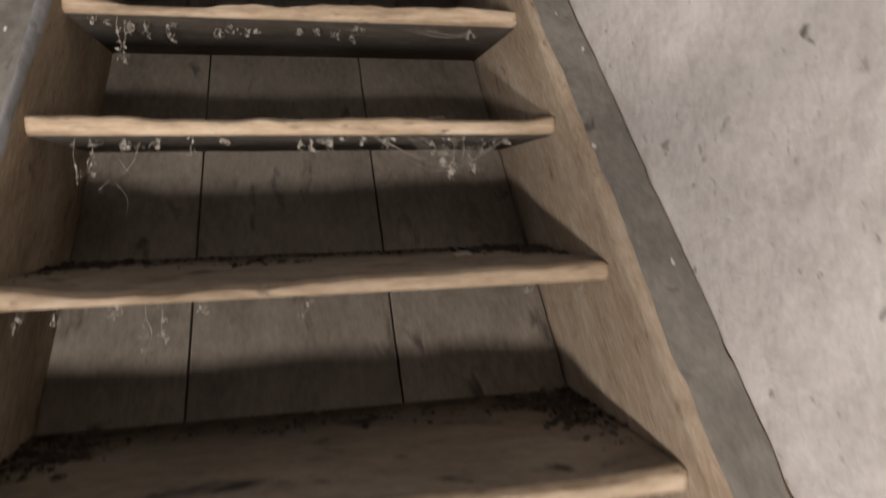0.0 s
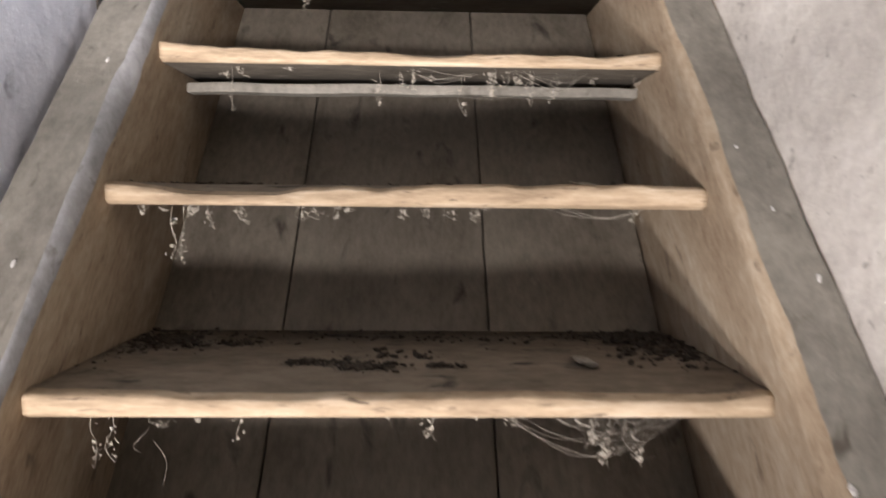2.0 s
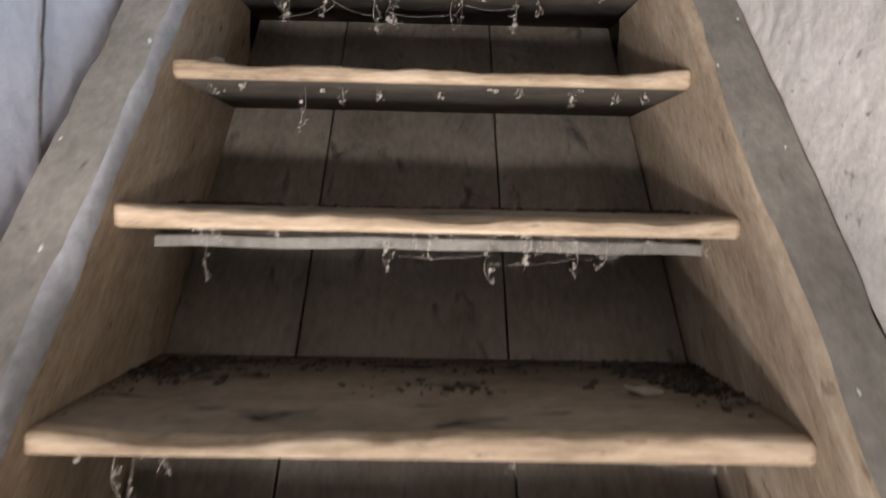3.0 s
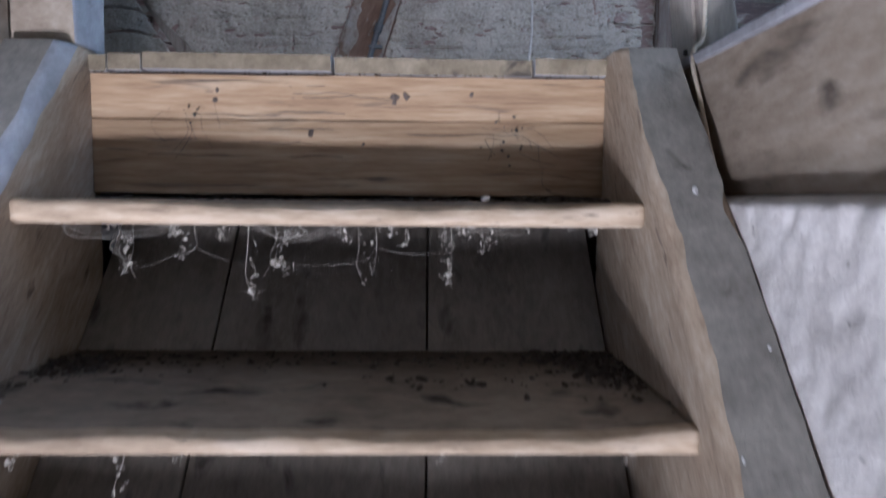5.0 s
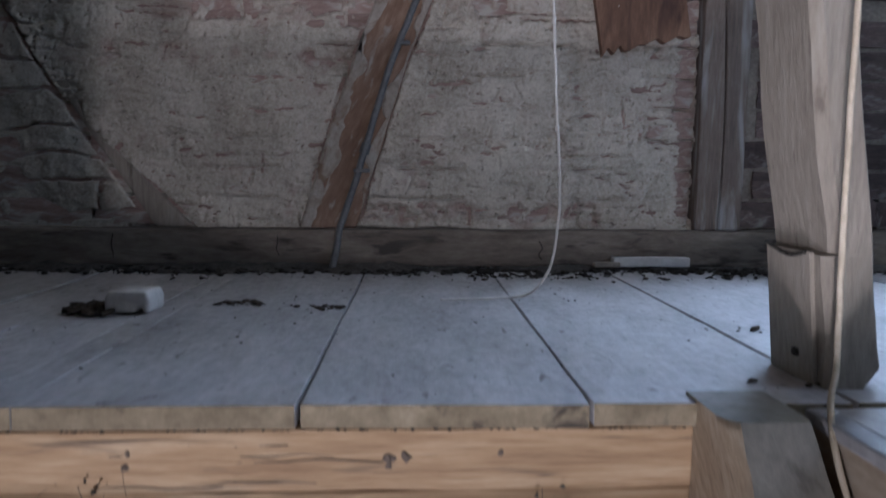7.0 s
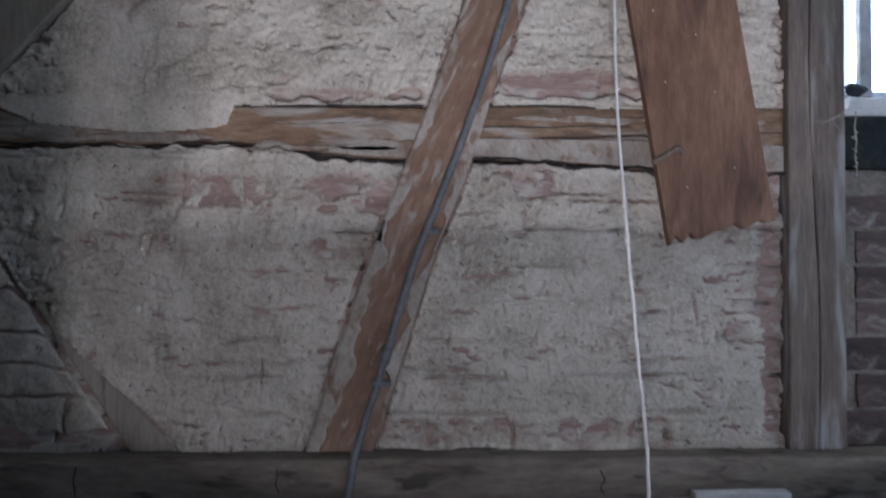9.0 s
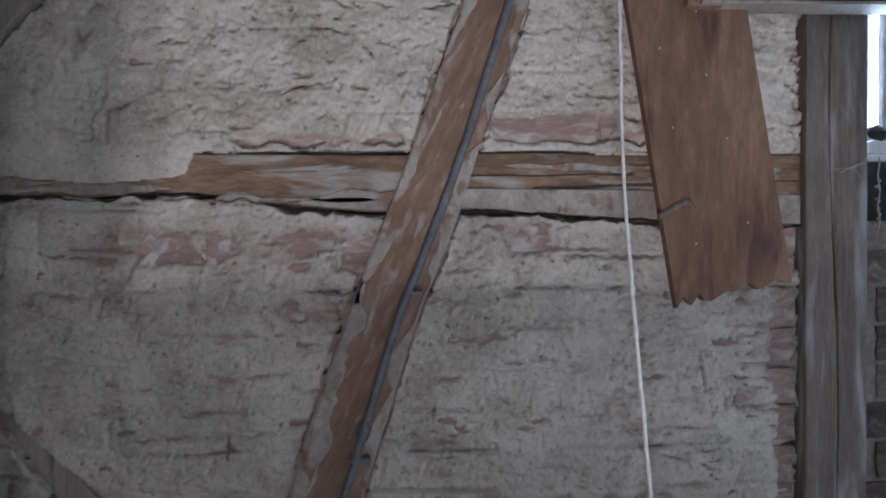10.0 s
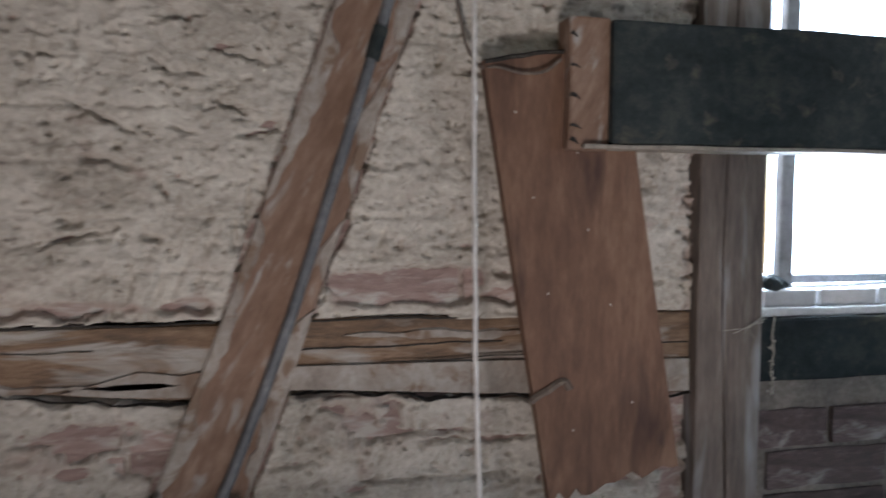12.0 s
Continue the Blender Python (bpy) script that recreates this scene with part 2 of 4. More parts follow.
def slab(a, b, bevel=0.003, cuts=0, jitter=0.0, seed=0):
    """A box between two corners, its edges worn round, its surface a little uneven."""
    bm = bmesh.new()
    bmesh.ops.create_cube(bm, size=1, matrix=Matrix.Translation([(p + q) / 2 for p, q in zip(a, b)])
                          @ Matrix.Diagonal([abs(q - p) for p, q in zip(a, b)] + [1]))
    if cuts:
        size = [abs(q - p) for p, q in zip(a, b)]
        ax = size.index(max(size))
        bmesh.ops.subdivide_edges(bm, edges=[e for e in bm.edges if abs((e.verts[0].co - e.verts[1].co)[ax]) > size[ax] * 0.9],
                                  cuts=cuts, use_grid_fill=True)
    if bevel:
        sharp = [e for e in bm.edges if len(e.link_faces) == 2 and e.calc_face_angle(0) > 1.0]
        bmesh.ops.bevel(bm, geom=sharp, offset=bevel, segments=2, affect="EDGES", profile=0.6)
    if jitter:
        for v in bm.verts:
            n = noise.noise_vector(v.co * 9 + Vector((seed * 3.1, seed * 1.7, 0)))
            v.co += n * jitter
    return bm


def prism(poly, lo, hi, axis="x", bevel=0.003):
    """A polygon of (u, v) drawn out along an axis: x takes (y, z), y takes (x, z)."""
    bm = bmesh.new()
    def place(u, v, w):
        return (w, u, v) if axis == "x" else (u, w, v)
    ends = [[bm.verts.new(place(u, v, w)) for u, v in poly] for w in (lo, hi)]
    bm.faces.new(ends[0])
    bm.faces.new(ends[1][::-1])
    for i in range(len(poly)):
        j = (i + 1) % len(poly)
        bm.faces.new((ends[0][j], ends[0][i], ends[1][i], ends[1][j]))
    bmesh.ops.recalc_face_normals(bm, faces=bm.faces)
    if bevel:
        bmesh.ops.bevel(bm, geom=[e for e in bm.edges if e.calc_face_angle(0) > 0.5], offset=bevel, segments=2, affect="EDGES", profile=0.6)
    return bm


def tube(points, r, sides=8, steps=6, wobble=0.0, seed=0, bm=None):
    """A round cord along smoothed points."""
    pts = [Vector(p) for p in points]
    path = []
    for i in range(len(pts) - 1):
        p0, p1, p2, p3 = pts[max(i - 1, 0)], pts[i], pts[i + 1], pts[min(i + 2, len(pts) - 1)]
        for s in range(steps):
            t = s / steps
            path.append(0.5 * (2 * p1 + (p2 - p0) * t + (2 * p0 - 5 * p1 + 4 * p2 - p3) * t * t + (3 * p1 - p0 - 3 * p2 + p3) * t ** 3))
    path.append(pts[-1])
    bm = bm or bmesh.new()
    rings = []
    for i, p in enumerate(path):
        d = (path[min(i + 1, len(path) - 1)] - path[max(i - 1, 0)]).normalized()
        u = d.orthogonal().normalized() if not rings else (prev - d * prev.dot(d)).normalized()
        prev = u
        v = d.cross(u)
        if wobble:
            p = p + noise.noise_vector(p * 30 + Vector((seed, 0, 0))) * wobble
        rings.append([bm.verts.new(p + (u * math.cos(2 * math.pi * k / sides) + v * math.sin(2 * math.pi * k / sides)) * r) for k in range(sides)])
    for a, b in zip(rings, rings[1:]):
        for k in range(sides):
            bm.faces.new((a[k], a[(k + 1) % sides], b[(k + 1) % sides], b[k]))
    bm.faces.new(rings[0][::-1])
    bm.faces.new(rings[-1])
    return bm


def vnoise(x, y, scale, seed):
    """Smooth value noise on numpy arrays, about -1 to 1."""
    rs = np.random.RandomState(seed)
    g = rs.uniform(-1, 1, (64, 64))
    u, v = x * scale + 31.7, y * scale + 17.3
    i, j = np.floor(u).astype(int), np.floor(v).astype(int)
    fu, fv = u - i, v - j
    fu, fv = fu * fu * (3 - 2 * fu), fv * fv * (3 - 2 * fv)
    a, b = g[i % 64, j % 64], g[(i + 1) % 64, j % 64]
    c, d = g[i % 64, (j + 1) % 64], g[(i + 1) % 64, (j + 1) % 64]
    return (a * (1 - fu) + b * fu) * (1 - fv) + (c * (1 - fu) + d * fu) * fv


def fbm(x, y, scale, seed, octaves=4):
    return sum(vnoise(x, y, scale * 2 ** o, seed + o) * 0.5 ** o for o in range(octaves)) / 1.6


def fill(me, points, faces):
    """Points and faces of one size straight into a mesh."""
    k = faces.shape[1]
    me.vertices.add(len(points))
    me.vertices.foreach_set("co", np.ascontiguousarray(points, dtype=np.float32).ravel())
    me.loops.add(faces.size)
    me.loops.foreach_set("vertex_index", faces.astype(np.int32).ravel())
    me.polygons.add(len(faces))
    me.polygons.foreach_set("loop_start", np.arange(0, faces.size, k, dtype=np.int32))
    me.update(calc_edges=True)


def sheet(name, P, mat, parent=None, thin=None, smooth=True):
    """A mesh from a grid of points P[i, j] = x, y, z."""
    n, m = P.shape[:2]
    idx = np.arange(n * m).reshape(n, m)
    f = np.stack([idx[:-1, :-1], idx[1:, :-1], idx[1:, 1:], idx[:-1, 1:]], -1).reshape(-1, 4)
    me = bpy.data.meshes.new(name)
    fill(me, P.reshape(-1, 3), f)
    me.materials.append(mat)
    if thin is not None:
        a = me.attributes.new("thin", "FLOAT", "POINT")
        a.data.foreach_set("value", thin.reshape(-1).astype(np.float32))
    if smooth:
        me.polygons.foreach_set("use_smooth", [True] * len(me.polygons))
    ob = new(name, me)
    if parent is not None:
        ob.parent = parent
    return ob


def crumbs(name, label, category, spots, mat, seed, flat=0.45):
    """Loose grit and bits as one heap: spots are (x, y, z, spread_x, spread_y, count, size)."""
    bm = bmesh.new()
    bmesh.ops.create_icosphere(bm, subdivisions=1, radius=0.5)
    bm.verts.index_update()
    ball = np.array([v.co[:] for v in bm.verts])
    tris = np.array([[v.index for v in f.verts] for f in bm.faces])
    bm.free()
    rng = np.random.RandomState(seed)
    points, faces, at = [], [], 0
    for x, y, z, sx, sy, count, size in spots:
        n = int(count * 1.6)
        s = size * (0.14 + 1.15 * rng.rand(n) ** 3.2)
        a = rng.uniform(0, 6.3, n)
        q = ball[None] * np.stack([s * rng.uniform(0.7, 1.9, n), s, s * flat], -1)[:, None]
        q = q + rng.uniform(-0.14, 0.14, q.shape) * s[:, None, None]
        c, w = np.cos(a)[:, None], np.sin(a)[:, None]
        q = np.stack([q[..., 0] * c - q[..., 1] * w, q[..., 0] * w + q[..., 1] * c, q[..., 2] + rng.uniform(-0.3, 0.3, n)[:, None] * q[..., 0]], -1)
        q += np.stack([x + rng.normal(0, sx, n), y + rng.normal(0, sy, n), z + s * 0.2], -1)[:, None]
        points.append(q.reshape(-1, 3))
        faces.append((tris[None] + (at + np.arange(n) * len(ball))[:, None, None]).reshape(-1, 3))
        at += n * len(ball)
    me = bpy.data.meshes.new(name)
    fill(me, np.concatenate(points), np.concatenate(faces))
    me.materials.append(mat)
    return tagged(new(name, me), label, category, kind="stuff")


# ---------------------------------------------------------------- plan
W = 0.40          # half the clear width of the stair
RUN, RISE = 0.193, 0.2262
Y6, Z6 = -0.235, -0.2225
DEPTH = 0.345
THICK = 0.032
SLOPE = math.atan2(RISE, RUN)


def nosing(k):
    return Y6 - RUN * (6 - k), Z6 - RISE * (6 - k)


# ---------------------------------------------------------------- the stair
stair = thing("staircase", "steep boarded wooden attic stair with worn dusty treads", "staircase")


def tread_mesh(seed, y0, z0):
    bm = bmesh.new()
    n = 110
    rows = []
    xs = np.linspace(-W, W, n)
    wear = np.clip(0.5 + 0.9 * fbm(xs, xs * 0 + seed, 3.2, 200 + seed, 3), 0, 1.2) * np.clip((W - np.abs(xs)) / 0.10, 0.1, 1)
    fine = fbm(xs, xs * 0 + seed, 21, 300 + seed, 3)
    for x, w, q in zip(xs, wear, fine):
        dz, dy = 0.014 * w + 0.0042 * q, 0.009 * w + 0.006 * q
        prof = ((DEPTH, -THICK), (0.012, -THICK), (0.002 + 0.002 * q, -THICK + 0.005), (0.001 + 0.3 * dy, -THICK * 0.80),
                (0.3 * dy, -0.007 - dz * 0.8), (0.004 + dy, -0.003 - dz), (0.014 + dy, -dz * 0.92), (0.032, -0.001 - dz * 0.62 + 0.001 * q),
                (0.075, -dz * 0.25), (0.16, 0.0008 * q), (DEPTH, 0))
        rows.append([bm.verts.new((x, y0 + a, z0 + b)) for a, b in prof])
    for a, b in zip(rows, rows[1:]):
        for j in range(len(a) - 1):
            f = bm.faces.new((a[j], a[j + 1], b[j + 1], b[j]))
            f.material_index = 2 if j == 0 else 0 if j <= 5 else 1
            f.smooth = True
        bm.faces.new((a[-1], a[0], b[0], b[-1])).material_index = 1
    bm.faces.new(rows[0])
    bm.faces.new(rows[-1][::-1])
    bmesh.ops.recalc_face_normals(bm, faces=bm.faces)
    return bm


for k in range(-2, 7):
    y, z = nosing(k)
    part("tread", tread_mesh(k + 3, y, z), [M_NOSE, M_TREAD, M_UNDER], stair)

# stringers: planks cut level at the floor above
def front(z):
    return -0.258 + (z + 0.185) / math.tan(SLOPE)


def string_mesh(inner, outer, seed, worn_x, worn_y):
    """A stringer plank: side, worn arris, painted edge with a chipped outer line."""
    zs = np.linspace(-2.42, 0.004, 260)
    ins = 1 if outer > inner else -1
    slow, fine, chip = (fbm(zs, zs * 0 + seed, sc, 40 + seed + sc, 3) for sc in (6, 26, 15))
    bm = bmesh.new()
    rows = []
    for z, a, b, c in zip(zs, slow, fine, chip):
        y = front(z)
        cx = max(0.002, worn_x * (1 + 0.9 * a + 0.5 * b))
        cy = max(0.003, worn_y * (1 + 0.35 * a + 0.2 * b))
        out = outer - ins * (0.002 + 0.006 * abs(c) + 0.012 * max(0.0, c - 0.35))
        yb = min(y + 0.53, 0.0) if z > -0.6 else y + 0.53
        rows.append([bm.verts.new(p) for p in ((inner, yb, z), (inner, y + cy, z), (inner + ins * cx * 0.35, y + cy * 0.3, z), (inner + ins * cx, y + 0.002 * b, z),
                                               (out, y + 0.002 * a, z), (outer, y + 0.012, z), (outer, yb, z))])
    n = len(rows[0])
    for p, q in zip(rows, rows[1:]):
        for k in range(n):
            f = bm.faces.new((p[k], p[(k + 1) % n], q[(k + 1) % n], q[k]))
            f.material_index = {1: 2, 2: 2, 3: 1}.get(k, 0)
            f.smooth = k in (1, 2)
    bm.faces.new(rows[-1]).material_index = 1
    bm.faces.new(rows[0])
    bmesh.ops.recalc_face_normals(bm, faces=bm.faces)
    return bm


part("stringer", string_mesh(W, 0.488, 1, 0.012, 0.022), [M_STRING, M_EDGE, M_STRING], stair, "wooden stringer with a grey painted edge")
# the left arris strip carries bluish daylight in its colour and width
part("stringer", string_mesh(-W, -0.486, 2, 0.010, 0.036), [M_STRING, M_EDGE, M_EDGE_BLUE], stair, "wooden stringer, its arris coloured pale blue-grey as if daylit")

rnd = random.Random(5)
for side in (1, -1):
    for i in range(9):
        z = -1.45 + 1.35 * (i + rnd.random()) / 9
        s = rnd.uniform(0.0018, 0.0048)
        bm = bmesh.new()
        bmesh.ops.create_icosphere(bm, subdivisions=2, radius=1, matrix=Matrix.Translation((side * rnd.uniform(0.415, 0.475), front(z) - 0.001, z))
                                   @ Euler((SLOPE, 0, rnd.uniform(-.4, .4))).to_matrix().to_4x4() @ Matrix.Diagonal((s * 0.7, s * 1.5, 0.0012, 1)))
        for v in bm.verts:
            v.co += noise.noise_vector(v.co * 150) * s * 0.4
        part("splash", bm, M_BLOCK, stair, "white lime splash")

# boards nailed along the underside
off = DEPTH - 0.004
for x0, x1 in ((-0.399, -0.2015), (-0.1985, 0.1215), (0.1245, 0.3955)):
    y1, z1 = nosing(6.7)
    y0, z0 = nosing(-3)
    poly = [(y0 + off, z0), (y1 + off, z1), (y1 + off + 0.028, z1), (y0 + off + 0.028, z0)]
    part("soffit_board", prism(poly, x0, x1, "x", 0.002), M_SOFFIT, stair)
y4, z4 = nosing(4)
part("batten", slab((-W, y4 + 0.115, z4 - 0.061), (W, y4 + 0.150, z4 - 0.043), 0.004, 40, 0.003, 3), M_EDGE, stair, "pale grey batten")

# header planks under the floor edge
header = thing("header", "two knotty pine planks closing the top of the stair", "header plank")
part("plank", slab((-W, -0.024, -0.0975), (W, 0.012, -0.029), 0.0025, 20, 0.002, 1), M_FASCIA, header)
part("plank", slab((-W, -0.0225, -0.214), (W, 0.012, -0.0985), 0.0025, 20, 0.002, 2), M_FASCIA, header)
for x, z, s in ((0.070, -0.064, 0.010), (0.088, -0.060, 0.006), (-0.205, -0.052, 0.005), (-0.208, -0.068, 0.004), (0.19, -0.056, 0.004), (-0.06, -0.118, 0.005), (0.02, -0.135, 0.003)):
    bm = bmesh.new()
    bmesh.ops.create_icosphere(bm, subdivisions=3, radius=1, matrix=Matrix.Translation((x, -0.0225, z)) @ Matrix.Diagonal((s * 0.9, 0.0030, s * 1.1, 1)))
    for v in bm.verts:
        n = noise.noise_vector(Vector((v.co.x, 0, v.co.z)) * 120)
        v.co += Vector((n.x, n.y * 0.2, n.z)) * s * 0.8
    part("knot", bm, M_KNOT, header, "dark knot", True)

rnd = random.Random(8)
for i in range(12):
    x0, z0, L = rnd.uniform(-0.37, 0.2), rnd.choice((-0.045, -0.06, -0.078, -0.088, -0.115, -0.13, -0.15)) + rnd.uniform(-0.004, 0.004), rnd.uniform(0.05, 0.17)
    part("crack", tube([(x0 + L * t, -0.0240, z0 + 0.0016 * math.sin(7 * t + i)) for t in (0, 0.3, 0.6, 1)], 0.0008, 4, 5, 0.0015, i), M_KNOT, header)

# ---------------------------------------------------------------- stairwell walls
def rough_wall(name, x, z0, z1, y0, y1, sign, mat, seed, relief):
    n, m = int((y1 - y0) / 0.008), int((z1 - z0) / 0.008)
    yy, zz = np.meshgrid(np.linspace(y0, y1, n), np.linspace(z0, z1, m), indexing="ij")
    h = relief * (0.6 * fbm(yy, zz, 3.0, seed, 3) + 0.3 * fbm(yy, zz, 16, seed + 9, 3))
    rag = np.clip(1.2 - (z1 - zz) / 0.36, 0, 1)
    pits = np.clip(fbm(yy, zz, 26, seed + 20, 4) - 0.28, 0, 1)
    h = h + rag * 0.0030 * fbm(yy, zz, 55, seed + 31, 3) - (0.25 + rag) * 0.008 * pits
    P = np.stack([x - sign * h, yy, zz], -1)
    P[:, -1, 0] = x + sign * 0.03
    return sheet(name, P if sign < 0 else P[::-1], mat)


wr = rough_wall("wall_east", 0.4895, -2.45, -0.212, -2.95, 0.35, 1, M_WHITEWALL, 60, 0.0032)
tagged(wr, "white limewashed stairwell wall with dark chips", "wall", kind="structure")
wl = rough_wall("wall_west", -0.500, -2.45, 0.0, -2.95, 0.35, -1, M_LEFTWALL, 80, 0.005)
tagged(wl, "bluish limewashed stairwell wall with a crack", "wall", kind="structure")
tagged(part("wall_crack", tube([(-0.497, -0.64, -0.95), (-0.495, -0.60, -0.80), (-0.496, -0.615, -0.62), (-0.495, -0.60, -0.40)], 0.0022, 5, 8, 0.004), M_DIRT_AND_GAP),
       "thin dark crack in the limewash", "crack", kind="structure")
tagged(part("wall_backing", slab((0.530, -3.0, -2.5), (0.70, 0.35, -0.215), 0), M_MORTAR), kind="structure")
tagged(part("wall_backing", slab((-0.70, -3.0, -2.5), (-0.506, 0.35, -0.03), 0), M_MORTAR), kind="structure")
# unseen end wall, given a dark colour so it bounces little light
tagged(part("wall_south", slab((-0.75, -3.15, -2.5), (0.75, -2.95, 2.1), 0), M_MORTAR), kind="structure")
tagged(part("floor_below", slab((-0.75, -3.1, -2.55), (0.75, 0.4, -2.44), 0), M_TREAD), kind="structure")
tagged(part("wall_under", slab((-0.75, 0.36, -2.5), (0.75, 0.42, -0.04), 0), M_MORTAR), kind="structure")

# trimmer along the opening, its floor boards above
trimmer = tagged(part("trimmer", slab((0.520, -2.95, -0.212), (0.62, 0.0, -0.014), 0.004, 30, 0.004, 4), M_TRIM),
                 "broad brown trimmer beam along the stair opening", "beam")

# ---------------------------------------------------------------- attic floor
floor = thing("floor", "wide dusty grey attic floor boards", "floor", kind="structure")


def board(x0, x1, y0, y1, z1=0.0, thick=0.026, seed=0, parent=floor):
    bm = slab((x0, y0, z1 - thick), (x1, y1, z1), 0.002, 16, 0.0022, seed)
    for f in bm.faces:
        if f.normal.y < -0.7:
            f.material_index = 1
    return part("floor_board", bm, [M_FLOOR, M_BOARD_END], parent)


seams = (-1.60, -1.28, -0.97, -0.66, -0.372, -0.318, -0.026, 0.2865, 0.5755, 0.88, 1.19, 1.50, 1.82, 2.3)
for i, (a, b) in enumerate(zip(seams, seams[1:])):
    board(a + 0.0017, b - 0.0017, -0.027 - 0.003 * (i % 3), 1.02, 0.0 + 0.0012 * ((i * 7) % 3 - 1), 0.026, i)
# boards beside the opening
for i, (a, b) in enumerate(((0.545, 0.85), (0.853, 1.17), (1.173, 1.5), (1.503, 1.9), (1.903, 2.3))):
    board(a, b, -2.95, -0.034, -0.003, 0.026, 30 + i)
for i, (a, b) in enumerate(((-0.82, -0.505), (-1.2, -0.823), (-1.6, -1.203))):
    board(a, b, -2.95, -0.034, -0.001, 0.026, 40 + i)
# added strip, its pale colour stands for the daylit edge of the boards
tagged(part("floor_batten", slab((0.512, -1.6, -0.016), (0.542, -0.04, -0.001), 0.003, 20, 0.002, 8), M_EDGE_BLUE),
       "thin strip along the stair opening, coloured pale as a daylit edge", "batten")
tagged(part("floor_under", slab((-1.7, 0.05, -0.12), (2.4, 1.3, -0.03), 0), M_MORTAR), kind="structure")

# ---------------------------------------------------------------- the timber-framed wall
YW = 1.052
wall = thing("wall_north", "half-timbered brick wall under broken lime plaster", "wall", kind="structure")
COURSE = 0.079
Z_SILL = 0.10
# masonry core with the window opening left free
for a, b in (((-1.7, 1.10, -0.1), (0.972, 1.32, 2.1)), ((1.87, 1.10, -0.1), (2.4, 1.32, 2.1)),
             ((0.972, 1.10, -0.1), (1.255, 1.32, 0.845)), ((1.46, 1.10, -0.1), (1.87, 1.32, 0.845)), ((1.255, 1.10, -0.1), (1.46, 1.32, 0.106)), ((1.255, 1.10, 0.182), (1.46, 1.32, 0.845)), ((0.972, 1.10, 1.72), (1.87, 1.32, 2.1))):
    part("core", slab(a, b, 0), M_MORTAR, wall)


def brace_l(z):
    return np.interp(z, (0.10, 0.306, 0.497, 0.719, 0.856, 1.214, 1.6), (-0.205, -0.141, -0.077, 0.009, 0.063, 0.191, 0.332))


def brace_r(z):
    return np.interp(z, (0.10, 0.303, 0.527, 0.707, 0.85, 1.215, 1.6), (-0.057, 0.006, 0.077, 0.150, 0.195, 0.319, 0.456))


def left_crack(z):
    return np.interp(z, (0.10, 0.147, 0.381, 0.504, 0.70, 0.95), (-0.590, -0.620, -0.774, -0.846, -0.96, -1.10))


def left_edge(z):
    return np.interp(z, (0.10, 0.282, 0.356, 0.50, 0.72), (-0.475, -0.655, -0.730, -0.80, -0.90))


def top_left(z):
    return np.interp(z, (0.86, 0.925, 1.123, 1.6), (-0.885, -0.825, -0.642, -0.20))


# the plaster coat
step = 0.0033
xs = np.arange(-1.25, 0.855, step)
zs = np.arange(0.095, 1.62, step)
X, Z = np.meshgrid(xs, zs, indexing="ij")
rag = fbm(X, Z, 9, 5, 4)
rag2 = fbm(X, Z, 26, 15, 3)
edge = 0.016 * rag + 0.008 * rag2
th = 0.0085 + 0.0055 * fbm(X, Z, 4.5, 25, 3) + 0.0030 * fbm(X, Z, 24, 35, 4)
ridge = 1 - np.abs(fbm(X * 0.8, Z * 1.5, 14, 36, 4)) * 2.2
th -= 0.0050 * np.clip(ridge - 0.55, 0, 1) * np.clip(0.4 + fbm(X, Z, 5, 37, 2) * 2, 0, 1.2)
th += 0.0022 * fbm(X, Z, 70, 38, 2)
# brick courses telegraph through the coat
row = np.where(Z < 0.735, (Z - Z_SILL) / COURSE, (Z - 0.845) / COURSE) + 0.05 * vnoise(X, Z, 7, 45)
frac = row - np.floor(row)
joint = np.exp(-(np.minimum(frac, 1 - frac) / 0.075) ** 2)
broken = np.clip(0.2 + 1.6 * fbm(X, Z, 6.5, 55, 3), 0, 1)
low = np.clip(1.25 - np.clip((Z - 0.80) / 0.06, 0, 1), 0.25, 1)
th -= 0.0045 * joint * broken * low
slit = np.exp(-(np.minimum(frac, 1 - frac) / 0.040) ** 2)
th -= 0.016 * low * slit * np.clip((fbm(X, Z * 0.4, 8, 56, 3) - 0.12) * 5, 0, 1)
col = X / 0.262 + 0.5 * (np.floor(row) % 2)
cf = col - np.floor(col)
vj = np.exp(-(np.minimum(cf, 1 - cf) / 0.022) ** 2)
th -= 0.0055 * vj * np.clip(fbm(X, Z, 5, 65, 2) * 1.8, 0, 1)
# pits, scratches and straw marks
th -= 0.008 * np.clip(fbm(X, Z * 1.5, 55, 75, 3) - 0.50, 0, 1) * 5
th -= 0.008 * np.clip(fbm(X + 0.4 * Z, Z * 3.6, 13, 85, 4) - 0.34, 0, 1) * 4
th -= 0.006 * np.clip(fbm(X * 3.0 - Z, Z, 12, 95, 3) - 0.42, 0, 1) * 4
rng = np.random.RandomState(7)
